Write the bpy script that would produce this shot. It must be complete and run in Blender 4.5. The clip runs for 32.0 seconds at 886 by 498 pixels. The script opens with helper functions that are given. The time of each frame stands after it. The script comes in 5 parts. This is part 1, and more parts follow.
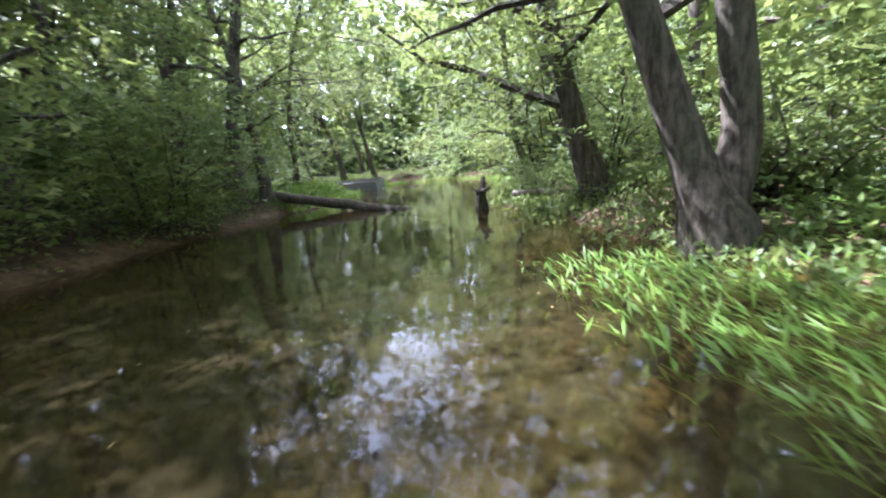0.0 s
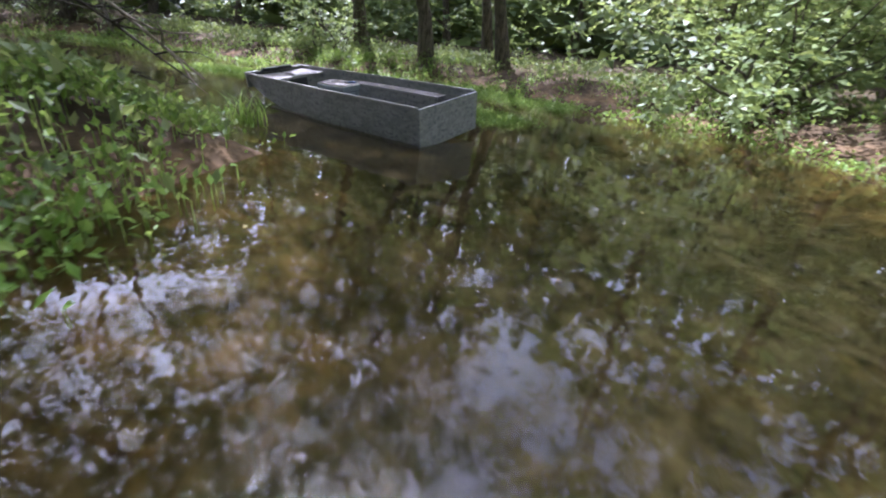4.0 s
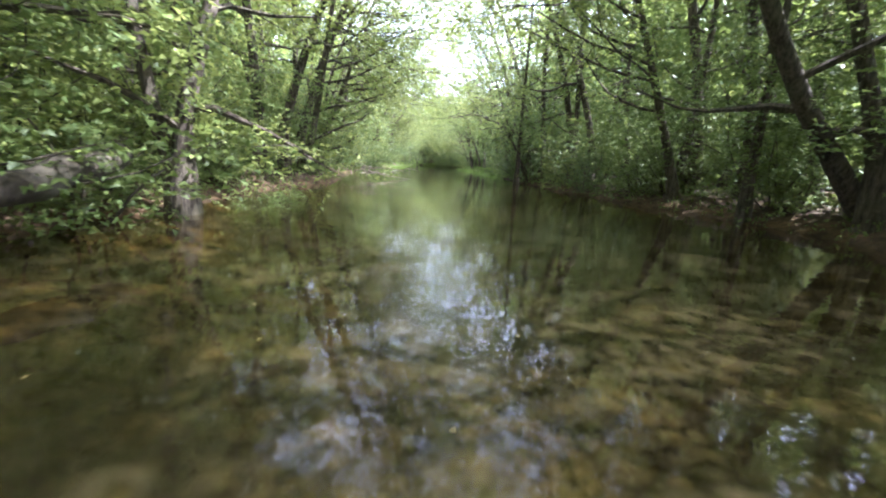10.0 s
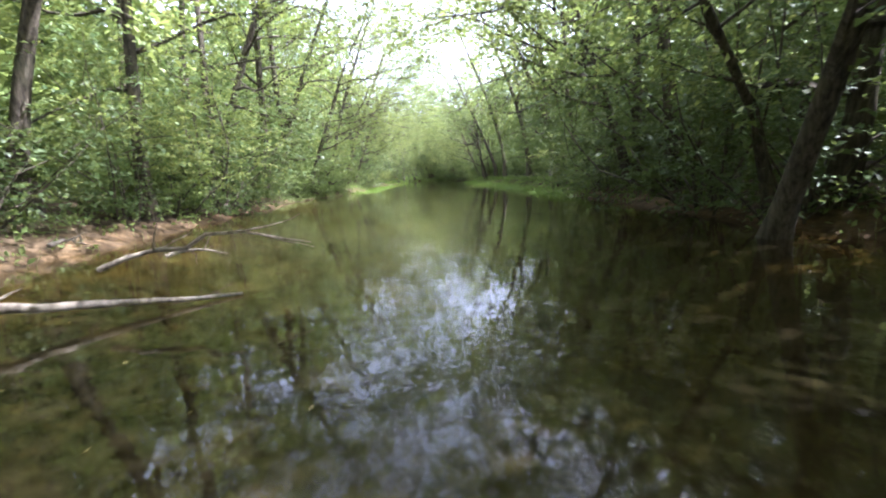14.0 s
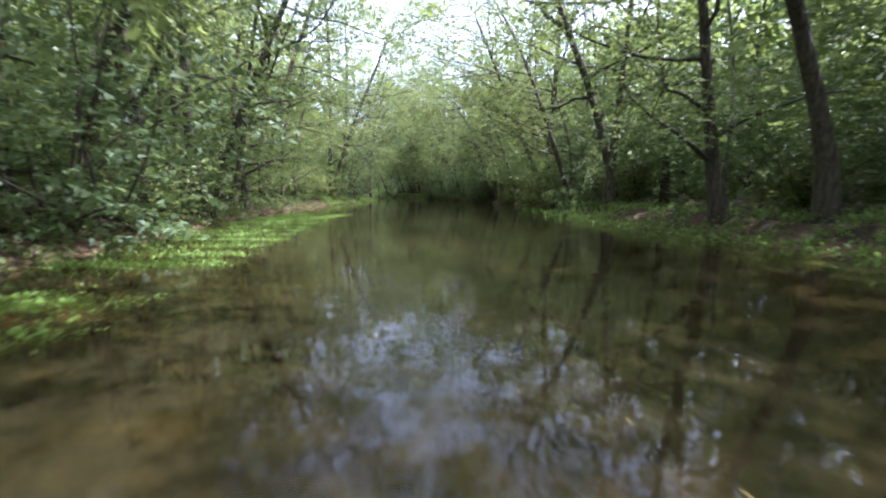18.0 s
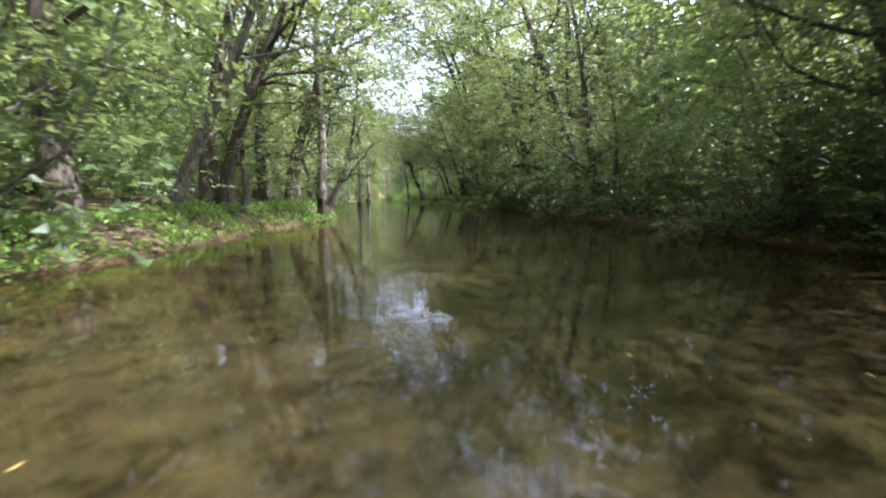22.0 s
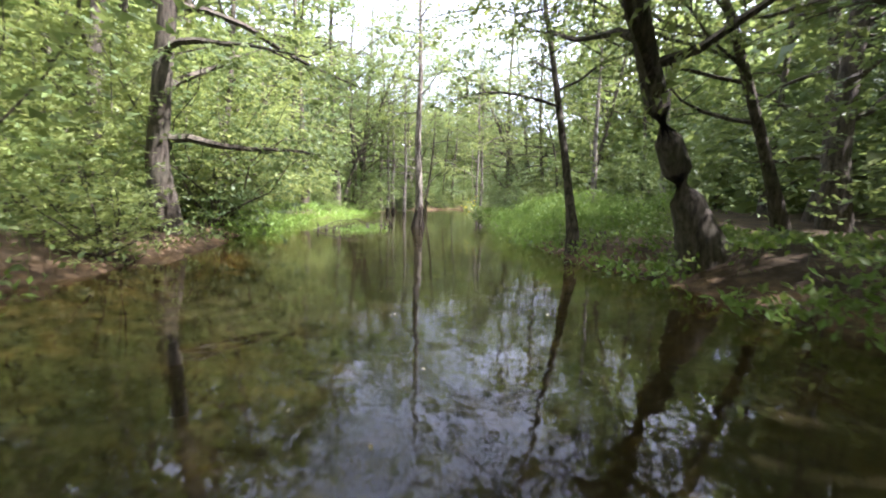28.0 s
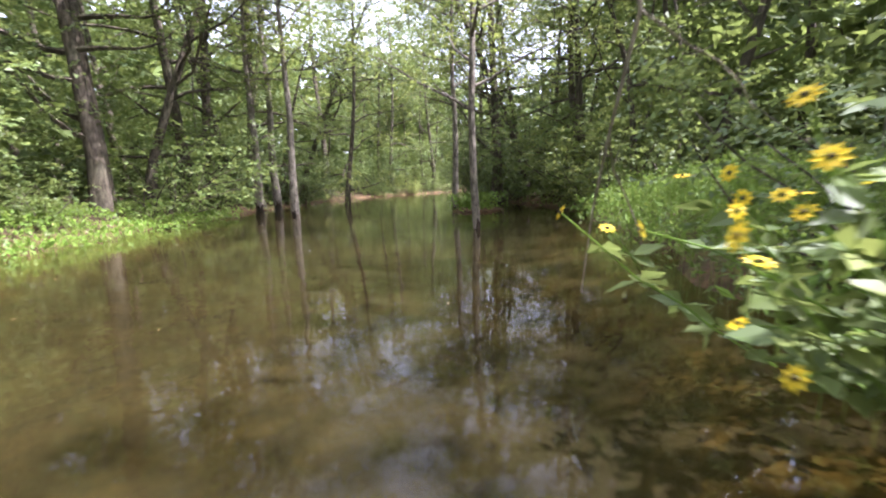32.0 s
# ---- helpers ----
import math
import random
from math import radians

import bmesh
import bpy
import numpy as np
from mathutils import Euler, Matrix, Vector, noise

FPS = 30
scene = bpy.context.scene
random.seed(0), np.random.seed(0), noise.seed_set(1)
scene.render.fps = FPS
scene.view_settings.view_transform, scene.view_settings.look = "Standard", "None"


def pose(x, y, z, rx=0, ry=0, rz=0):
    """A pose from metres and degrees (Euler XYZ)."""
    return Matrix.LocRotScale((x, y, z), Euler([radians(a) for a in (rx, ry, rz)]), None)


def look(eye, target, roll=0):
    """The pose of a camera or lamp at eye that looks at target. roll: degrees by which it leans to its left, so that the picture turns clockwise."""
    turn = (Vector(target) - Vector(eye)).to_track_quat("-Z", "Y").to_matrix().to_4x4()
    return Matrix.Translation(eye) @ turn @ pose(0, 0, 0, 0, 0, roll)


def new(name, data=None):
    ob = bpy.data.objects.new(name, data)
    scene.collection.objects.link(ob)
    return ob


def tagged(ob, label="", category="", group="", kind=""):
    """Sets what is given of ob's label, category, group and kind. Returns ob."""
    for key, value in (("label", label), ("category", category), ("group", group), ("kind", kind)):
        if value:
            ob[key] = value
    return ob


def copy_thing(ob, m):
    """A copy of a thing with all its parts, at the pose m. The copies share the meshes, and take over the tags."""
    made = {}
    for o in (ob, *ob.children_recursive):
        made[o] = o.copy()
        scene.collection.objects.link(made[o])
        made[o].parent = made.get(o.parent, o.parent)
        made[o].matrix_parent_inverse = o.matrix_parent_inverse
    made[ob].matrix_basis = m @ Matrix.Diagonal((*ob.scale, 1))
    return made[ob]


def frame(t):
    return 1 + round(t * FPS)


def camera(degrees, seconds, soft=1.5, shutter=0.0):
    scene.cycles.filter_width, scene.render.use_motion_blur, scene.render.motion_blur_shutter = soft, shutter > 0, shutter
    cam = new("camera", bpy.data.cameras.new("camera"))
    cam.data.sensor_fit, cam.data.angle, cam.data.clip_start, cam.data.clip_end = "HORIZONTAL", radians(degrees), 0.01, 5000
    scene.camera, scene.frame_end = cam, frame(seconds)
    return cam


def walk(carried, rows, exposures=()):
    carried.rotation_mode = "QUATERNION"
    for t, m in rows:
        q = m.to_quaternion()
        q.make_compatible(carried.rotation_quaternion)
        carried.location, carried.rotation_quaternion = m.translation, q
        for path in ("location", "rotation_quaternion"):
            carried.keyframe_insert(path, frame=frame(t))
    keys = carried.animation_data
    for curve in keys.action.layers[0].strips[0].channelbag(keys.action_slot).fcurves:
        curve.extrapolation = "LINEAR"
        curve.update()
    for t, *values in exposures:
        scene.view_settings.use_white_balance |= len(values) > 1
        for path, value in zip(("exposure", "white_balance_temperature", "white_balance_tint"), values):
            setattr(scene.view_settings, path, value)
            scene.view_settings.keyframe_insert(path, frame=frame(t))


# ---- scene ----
cam = camera(92.5, 32.0, soft=2.0, shutter=0.2)
walk(cam, [
    (0, pose(-0.000, 0.000, 1.299, 78.43, 5.13, -1.05)), (0.5, pose(-0.444, 3.138, 1.302, 77.01, 5.30, -7.23)),
    (1, pose(-0.653, 6.218, 1.290, 77.00, 2.93, -9.44)), (1.5, pose(-0.318, 9.359, 1.323, 77.25, 1.98, -10.30)),
    (2, pose(-0.283, 11.776, 1.280, 76.22, -4.15, 0.11)), (2.5, pose(-0.163, 14.242, 1.297, 72.45, -4.68, 9.45)),
    (4.5, pose(-2.121, 23.305, 1.362, 62.60, -4.03, 29.27)), (5, pose(-2.804, 25.085, 1.334, 68.96, -4.14, 42.61)),
    (5.5, pose(-3.725, 26.307, 1.276, 71.62, -7.40, 57.42)), (6, pose(-4.737, 27.398, 1.260, 69.49, -8.63, 74.99)),
    (6.5, pose(-6.249, 28.151, 1.282, 69.26, -6.21, 85.63)), (7, pose(-8.011, 28.511, 1.276, 72.08, -3.97, 95.09)),
    (7.5, pose(-10.508, 28.878, 1.307, 72.91, -2.41, 104.14)), (8, pose(-13.071, 28.810, 1.305, 74.34, -2.86, 112.47)),
    (8.5, pose(-15.525, 28.277, 1.291, 76.43, -2.68, 120.47)), (9, pose(-18.526, 27.467, 1.301, 77.48, -3.17, 130.65)),
    (9.5, pose(-21.277, 25.976, 1.291, 77.93, -3.41, 137.25)), (10, pose(-23.323, 24.120, 1.300, 78.53, -3.26, 141.48)),
    (10.5, pose(-25.504, 21.870, 1.299, 78.92, -0.19, 144.34)), (11, pose(-27.828, 19.477, 1.300, 80.60, 4.97, 151.41)),
    (11.5, pose(-30.157, 16.795, 1.298, 81.95, 6.02, 147.31)), (12, pose(-32.411, 14.117, 1.299, 81.96, 6.29, 144.64)),
    (12.5, pose(-34.475, 11.393, 1.292, 81.71, 3.72, 143.19)), (13, pose(-36.518, 8.839, 1.300, 81.76, 1.61, 143.60)),
    (13.5, pose(-38.168, 6.494, 1.304, 80.64, 2.56, 143.03)), (14, pose(-39.692, 3.879, 1.289, 80.25, 2.64, 141.79)),
    (14.5, pose(-41.085, 1.848, 1.312, 80.82, 2.28, 140.64)), (16.5, pose(-55.664, -20.737, 1.296, 81.94, -0.77, 138.93)),
    (17, pose(-59.337, -26.082, 1.297, 82.06, -0.24, 138.52)), (17.5, pose(-62.933, -31.348, 1.299, 82.21, -0.62, 138.08)),
    (18, pose(-66.525, -36.586, 1.296, 82.33, -0.53, 137.78)), (18.5, pose(-70.276, -42.132, 1.298, 82.43, -0.14, 138.02)),
    (19, pose(-74.155, -47.895, 1.297, 82.45, 0.98, 137.79)), (19.5, pose(-77.880, -52.364, 1.300, 82.53, 0.95, 137.76)),
    (20, pose(-81.319, -56.146, 1.294, 82.41, 0.29, 138.60)), (20.5, pose(-84.657, -59.930, 1.281, 82.36, -0.82, 139.93)),
    (21, pose(-88.033, -63.459, 1.303, 82.40, -0.14, 141.81)), (21.5, pose(-91.199, -66.622, 1.308, 82.39, -0.39, 143.89)),
    (22, pose(-94.588, -70.397, 1.305, 82.35, -0.02, 146.46)), (22.5, pose(-97.932, -74.553, 1.304, 82.47, -0.74, 149.32)),
    (23, pose(-101.006, -78.833, 1.303, 82.42, -1.51, 151.71)), (23.5, pose(-103.226, -82.884, 1.283, 82.22, -1.34, 153.82)),
    (24, pose(-105.055, -86.858, 1.263, 82.17, -1.37, 154.67)), (24.5, pose(-106.470, -90.057, 1.302, 82.21, -0.65, 155.20)),
    (25, pose(-107.791, -92.807, 1.299, 82.39, 0.01, 155.85)), (25.5, pose(-108.966, -95.200, 1.290, 82.49, 0.67, 156.55)),
    (26, pose(-110.153, -97.440, 1.307, 82.45, 1.42, 157.24)), (26.5, pose(-111.064, -100.518, 1.284, 82.57, 0.41, 157.30)),
    (28.5, pose(-115.085, -111.847, 1.325, 83.78, -1.51, 159.59)), (29, pose(-116.192, -114.796, 1.303, 83.66, -2.14, 159.18)),
    (29.5, pose(-117.258, -117.668, 1.319, 83.66, -2.51, 157.20)), (30, pose(-118.335, -120.427, 1.309, 83.65, -2.61, 155.84)),
    (30.5, pose(-119.457, -122.989, 1.295, 83.38, -2.84, 155.20)), (31, pose(-120.509, -125.410, 1.261, 83.30, -2.86, 155.19)),
    (31.5, pose(-121.200, -127.530, 1.297, 82.80, -2.47, 154.07)), (32, pose(-121.930, -129.710, 1.271, 81.14, 1.92, 150.91)),
], exposures=[(0, 3.45, 5150, 24), (2.2, 3.4, 5150, 24), (4.5, 2.65, 5250, 30), (5.2, 2.9, 5350, 30), (6.5, 3.2, 5750, 24), (7.2, 2.85, 5100, 24), (8.5, 3.15, 5100, 23), (10, 3.65, 5300, 20), (13, 3.3, 5400, 22), (14.5, 3.2, 5400, 20), (17, 2.55, 5200, 22), (20.3, 2.85, 5200, 23), (21.2, 3.25, 5350, 23), (22.2, 3.0, 5400, 22), (24, 3.45, 5600, 23), (25.2, 3.5, 5650, 25), (26.2, 3.45, 5650, 25), (29, 2.55, 5700, 21), (30, 2.4, 5750, 19), (32, 2.55, 5750, 25)])

# ---- light: morning sun high over the bend, bright sky ----
SUN_YAW, SUN_EL = 52.0, 58.0
world = bpy.data.worlds.new("sky")
scene.world = world
world.use_nodes = True
wn = world.node_tree
sky = wn.nodes.new("ShaderNodeTexSky")
sky.sky_type, sky.sun_disc = "NISHITA", False
sky.sun_elevation, sky.sun_rotation = radians(SUN_EL), radians(-SUN_YAW)
sky.air_density, sky.dust_density, sky.ozone_density = 1.0, 3.0, 1.0
haze = wn.nodes.new("ShaderNodeHueSaturation")
haze.inputs["Saturation"].default_value = 0.3
wn.links.new(sky.outputs["Color"], haze.inputs["Color"])
wn.links.new(haze.outputs["Color"], wn.nodes["Background"].inputs["Color"])
wn.nodes["Background"].inputs["Strength"].default_value = 0.15
sun = new("sun", bpy.data.lights.new("sun", "SUN"))
sun.data.energy, sun.data.angle, sun.data.color = 4.0, radians(0.6), (1.0, 0.95, 0.86)
to_sun = Vector((-math.sin(radians(SUN_YAW)) * math.cos(radians(SUN_EL)), math.cos(radians(SUN_YAW)) * math.cos(radians(SUN_EL)), math.sin(radians(SUN_EL))))
sun.matrix_world = look(to_sun * 60, (0, 0, 0))


# ---- materials ----
class Nodes:
    """A small helper for node materials."""

    def __init__(self, name):
        self.m = bpy.data.materials.new(name)
        self.m.use_nodes = True
        self.t = self.m.node_tree
        self.b = self.t.nodes["Principled BSDF"]
        self.out = self.t.nodes["Material Output"]

    def n(self, kind, **values):
        node = self.t.nodes.new("ShaderNode" + kind)
        for key, value in values.items():
            node.inputs[key.replace("_", " ")].default_value = value
        return node

    def link(self, a, b):
        self.t.links.new(a, b)

    def noise(self, scale, detail=5.0, rough=0.6, stretch=None, space="Object"):
        node = self.n("TexNoise", Scale=scale, Detail=detail, Roughness=rough)
        co = self.n("TexCoord")
        if stretch:
            mp = self.n("Mapping", Scale=stretch)
            self.link(co.outputs[space], mp.inputs["Vector"])
            self.link(mp.outputs["Vector"], node.inputs["Vector"])
        else:
            self.link(co.outputs[space], node.inputs["Vector"])
        return node.outputs["Fac"]

    def ramp(self, fac, stops):
        node = self.n("ValToRGB")
        el = node.color_ramp.elements
        el[0].position, el[0].color = stops[0][0], (*stops[0][1], 1)
        el[1].position, el[1].color = stops[-1][0], (*stops[-1][1], 1)
        for p, c in stops[1:-1]:
            e = el.new(p)
            e.color = (*c, 1)
        self.link(fac, node.inputs["Fac"])
        return node.outputs["Color"]

    def mix(self, fac, a, b, blend="MIX"):
        node = self.n("Mix")
        node.data_type, node.blend_type = "RGBA", blend
        for sock, v in ((node.inputs["Factor"], fac), (node.inputs[6], a), (node.inputs[7], b)):
            if hasattr(v, "is_output"):
                self.link(v, sock)
            else:
                sock.default_value = v if not isinstance(v, tuple) else (*v, 1)
        return node.outputs[2]

    def bump(self, height, strength=0.4, distance=0.02):
        node = self.n("Bump", Strength=strength, Distance=distance)
        self.link(height, node.inputs["Height"])
        self.link(node.outputs["Normal"], self.b.inputs["Normal"])
        return node

    def base(self, col, rough=0.7, metal=0.0, spec=0.5):
        if hasattr(col, "is_output"):
            self.link(col, self.b.inputs["Base Color"])
        else:
            self.b.inputs["Base Color"].default_value = (*col, 1)
        self.b.inputs["Roughness"].default_value = rough
        self.b.inputs["Metallic"].default_value = metal
        self.b.inputs["Specular IOR Level"].default_value = spec
        return self


def leaf_material(name, dark, light, yellow, glow=0.38):
    """Leaf: soft gloss above, light shining through, colour that varies from leaf to leaf and plant to plant."""
    q = Nodes(name)
    geo = q.n("NewGeometry")
    info = q.n("ObjectInfo")
    col = q.ramp(geo.outputs["Random Per Island"], [(0.0, dark), (0.55, light), (0.9, light), (1.0, yellow)])
    hue = q.n("HueSaturation", Saturation=1.0)
    val = q.n("MapRange", To_Min=0.8, To_Max=1.25)
    q.link(info.outputs["Random"], val.inputs["Value"])
    q.link(val.outputs["Result"], hue.inputs["Value"])
    q.link(col, hue.inputs["Color"])
    q.base(hue.outputs["Color"], 0.5, spec=0.35)
    tr = q.n("BsdfTranslucent")
    boost = q.mix(0.5, hue.outputs["Color"], (0.25, 0.29, 0.07))
    q.link(boost, tr.inputs["Color"])
    mx = q.n("MixShader", Fac=glow)
    q.link(q.b.outputs["BSDF"], mx.inputs[1])
    q.link(tr.outputs["BSDF"], mx.inputs[2])
    q.link(mx.outputs["Shader"], q.out.inputs["Surface"])
    return q.m


def bark_material(name, dark, light, ridges=14.0):
    """Bark or old wood: upright ridges, fine grain, lichen blotches and a mossy tinge."""
    q = Nodes(name)
    n1 = q.noise(ridges, 6, 0.7, (1, 1, 0.2))
    n2 = q.noise(1.6, 3, 0.5)
    n3 = q.noise(5.0, 5, 0.65)
    col = q.ramp(n1, [(0.36, dark), (0.64, light)])
    col = q.mix(q.ramp(n3, [(0.52, (0, 0, 0)), (0.68, (0.6, 0.6, 0.6))]), col, tuple(c * 0.55 for c in dark))
    col = q.mix(q.ramp(n2, [(0.45, (0, 0, 0)), (0.75, (0.45, 0.45, 0.45))]), col, (0.06, 0.07, 0.035))
    q.base(col, 0.9, spec=0.2)
    q.bump(n1, 1.0, 0.05)
    return q.m


LEAF_DARK = leaf_material("leaf_dark", (0.05, 0.085, 0.03), (0.084, 0.126, 0.044), (0.125, 0.157, 0.05), 0.42)
LEAF_MID = leaf_material("leaf_mid", (0.078, 0.122, 0.037), (0.132, 0.18, 0.053), (0.2, 0.23, 0.066), 0.45)
LEAF_LIGHT = leaf_material("leaf_light", (0.125, 0.165, 0.048), (0.2, 0.235, 0.066), (0.29, 0.295, 0.09), 0.5)
GRASS = leaf_material("grass_green", (0.095, 0.18, 0.024), (0.15, 0.255, 0.034), (0.23, 0.3, 0.058), 0.45)
PETAL = leaf_material("petal_yellow", (0.75, 0.5, 0.01), (0.85, 0.62, 0.015), (0.9, 0.7, 0.03), 0.3)
BARK = bark_material("bark_brown", (0.03, 0.024, 0.018), (0.14, 0.115, 0.085))
BARK_PALE = bark_material("bark_pale", (0.055, 0.045, 0.036), (0.27, 0.235, 0.19), 18.0)
BARK_STAINED = bark_material("bark_stained", (0.01, 0.008, 0.006), (0.05, 0.036, 0.024), 11.0)
WOOD_WET = bark_material("wood_wet", (0.018, 0.014, 0.01), (0.075, 0.06, 0.042))
WOOD_DRY = bark_material("wood_dry", (0.16, 0.13, 0.1), (0.42, 0.36, 0.29))


def ground_material():
    q = Nodes("creek_ground")
    geo = q.n("NewGeometry")
    sep = q.n("SeparateXYZ")
    q.link(geo.outputs["Position"], sep.inputs[0])
    big, small = q.noise(0.35, 4), q.noise(7.0, 6)
    add = q.n("Math")
    add.operation = "MULTIPLY_ADD"
    add.inputs[1].default_value, add.inputs[2].default_value = 0.3, -0.15
    q.link(big, add.inputs[0])
    lift = q.n("Math")
    lift.operation = "ADD"
    q.link(sep.outputs["Z"], lift.inputs[0])
    q.link(add.outputs[0], lift.inputs[1])
    zone = q.n("MapRange", From_Min=-0.6, From_Max=1.6)
    q.link(lift.outputs[0], zone.inputs["Value"])
    bed = q.ramp(zone.outputs["Result"], [(0.0, (0.026, 0.023, 0.011)), (0.16, (0.085, 0.066, 0.028)), (0.27, (0.1, 0.068, 0.039)), (0.34, (0.12, 0.083, 0.048)), (0.42, (0.08, 0.058, 0.036)), (0.85, (0.06, 0.05, 0.026)), (1.0, (0.028, 0.04, 0.016))])
    litter = q.ramp(small, [(0.3, (0.3, 0.3, 0.3)), (0.7, (1.25, 1.2, 1.1))])
    drift = q.ramp(q.noise(1.5, 5, 0.62), [(0.38, (0.4, 0.38, 0.34)), (0.5, (0.9, 0.88, 0.84)), (0.66, (1.5, 1.42, 1.3))])
    q.base(q.mix(0.85, q.mix(0.8, bed, litter, "MULTIPLY"), drift, "MULTIPLY"), 0.95, spec=0.15)
    q.bump(small, 0.6, 0.06)
    return q.m


def water_material():
    """Murky olive water: mirror gloss by Fresnel over a body that lets the shallow bed show through."""
    q = Nodes("creek_water")
    w1, w2 = q.noise(1.1, 3, 0.5), q.noise(5.0, 2, 0.5)
    h = q.n("Math")
    h.operation = "MULTIPLY_ADD"
    h.inputs[1].default_value = 0.22
    q.link(w2, h.inputs[0])
    q.link(w1, h.inputs[2])
    bmp = q.n("Bump", Strength=0.075, Distance=0.12)
    q.link(h.outputs[0], bmp.inputs["Height"])
    fres = q.n("Fresnel", IOR=1.33)
    q.link(bmp.outputs["Normal"], fres.inputs["Normal"])
    gloss = q.n("BsdfGlossy", Roughness=0.015)
    gloss.inputs["Color"].default_value = (1, 1, 1, 1)
    q.link(bmp.outputs["Normal"], gloss.inputs["Normal"])
    clear = q.n("BsdfTransparent")
    clear.inputs["Color"].default_value = (0.78, 0.71, 0.46, 1)
    silt = q.n("BsdfDiffuse")
    silt.inputs["Color"].default_value = (0.042, 0.034, 0.015, 1)
    body = q.n("MixShader", Fac=0.27)
    q.link(clear.outputs[0], body.inputs[1])
    q.link(silt.outputs[0], body.inputs[2])
    top = q.n("MixShader")
    q.link(fres.outputs[0], top.inputs[0])
    q.link(body.outputs[0], top.inputs[1])
    q.link(gloss.outputs[0], top.inputs[2])
    q.link(top.outputs[0], q.out.inputs["Surface"])
    return q.m


GROUND, WATER = ground_material(), water_material()

# ---- the creek's plan: stations along the channel with the distance to its left and right bank ----
STATION = [-6, -3, 0, 1, 2, 2.8, 3.6, 4.5, 5.5, 6.5, 7.5, 8.5, 9.5, 10.5, 12, 13.5, 15, 16.5, 18, 19.5, 21, 22.5, 24, 25.5, 27, 28.5, 30, 31, 32, 34, 37, 42]
CX = [6, 3, 0, -0.7, -0.3, -0.3, -1.2, -2.1, -3.7, -6.2, -10.5, -15.5, -21.3, -25.5, -32.4, -38.2, -44.7, -55.7, -66.5, -77.9, -88, -97.9, -105.1, -109, -112.1, -115.1, -118.3, -120.5, -122.5, -127.5, -138, -172]
CY = [-40, -18, 0, 6.2, 11.8, 15.6, 19.2, 23.3, 26.3, 28.2, 28.9, 28.3, 26, 21.9, 14.1, 6.5, -3.8, -20.7, -36.6, -52.4, -63.5, -74.6, -86.9, -95.2, -103.4, -111.8, -120.4, -125.4, -131, -145, -168, -182]
LEFT = [6, 6, 6, 6, 5.2, 5, 3.6, 2.4, 2.0, 2.6, 4.2, 5.6, 5.6, 5.8, 7.2, 6.3, 7, 7.6, 5, 7.2, 8.4, 7, 5.2, 5.6, 7.2, 5.6, 6.4, 8, 9, 8, 6, 7]
RIGHT = [4.5, 4.2, 3.8, 3.7, 2.2, 3.0, 5.2, 7.5, 8.2, 6.5, 5.0, 6.4, 9.2, 9.6, 8.4, 6.8, 7.4, 9.5, 10, 9.6, 9.8, 8.8, 8, 6.8, 6.2, 4.4, 3.0, 2.5, 2.9, 8, 6, 7]
FINE = np.linspace(STATION[0], STATION[-1], 481)
PX, PY = np.interp(FINE, STATION, CX), np.interp(FINE, STATION, CY)
for _ in range(6):
    PX[1:-1], PY[1:-1] = (PX[:-2] + 2 * PX[1:-1] + PX[2:]) / 4, (PY[:-2] + 2 * PY[1:-1] + PY[2:]) / 4
TX, TY = np.gradient(PX), np.gradient(PY)
TL = np.hypot(TX, TY)
TX, TY = TX / TL, TY / TL
FL, FR = np.interp(FINE, STATION, LEFT), np.interp(FINE, STATION, RIGHT)


def beyond(x, y):
    """How far (x, y) lies outside the water's edge; below zero in the creek."""
    x, y = np.atleast_1d(np.asarray(x, float)), np.atleast_1d(np.asarray(y, float))
    out = np.empty(len(x))
    for a in range(0, len(x), 4000):
        dx, dy = x[a:a + 4000, None] - PX, y[a:a + 4000, None] - PY
        i = (dx * dx + dy * dy).argmin(1)
        k = np.arange(len(i))
        side = dx[k, i] * TY[i] - dy[k, i] * TX[i]
        out[a:a + 4000] = np.hypot(dx[k, i], dy[k, i]) - np.where(side > 0, FR[i], FL[i])
    return out


def wob(x, y, s):
    return np.sin(x * 1.3 * s + 1.7 * np.sin(y * 0.9 * s)) * 0.5 + np.sin(y * 1.7 * s + 2.1 * np.sin(x * 0.7 * s) + 1.0) * 0.5


def ground_z(x, y):
    """The ground's height over the water, and under it the bed's."""
    x, y = np.atleast_1d(np.asarray(x, float)), np.atleast_1d(np.asarray(y, float))
    s = beyond(x, y) + 0.35 * wob(x, y, 0.9)
    wet = -0.95 * np.clip(-s / 3.6, 0, 1) ** 0.9
    u = np.clip(s / 1.3, 0, 1)
    dry = 0.5 * u * u * (3 - 2 * u) + 0.035 * np.clip(s, 0, 40) + np.clip(s, 0, 1) * 0.1 * wob(x, y, 1.6)
    far = np.clip((s - 30) / 28, 0, 1)
    dry = dry + 13 * far * far * (3 - 2 * far)
    return np.where(s < 0, wet + 0.03 * wob(x, y, 2.3), dry)


def place(t, off):
    """The point at station t, off metres to the right of the channel's line."""
    i = int(round((t - FINE[0]) / (FINE[1] - FINE[0])))
    i = min(max(i, 0), len(FINE) - 1)
    return PX[i] + TY[i] * off, PY[i] - TX[i] * off


def bank(t, side, s):
    """The point at station t, s metres outside the water's edge on that side (1: right, -1: left)."""
    w = np.interp(t, STATION, RIGHT if side > 0 else LEFT)
    return place(t, side * (w + s))


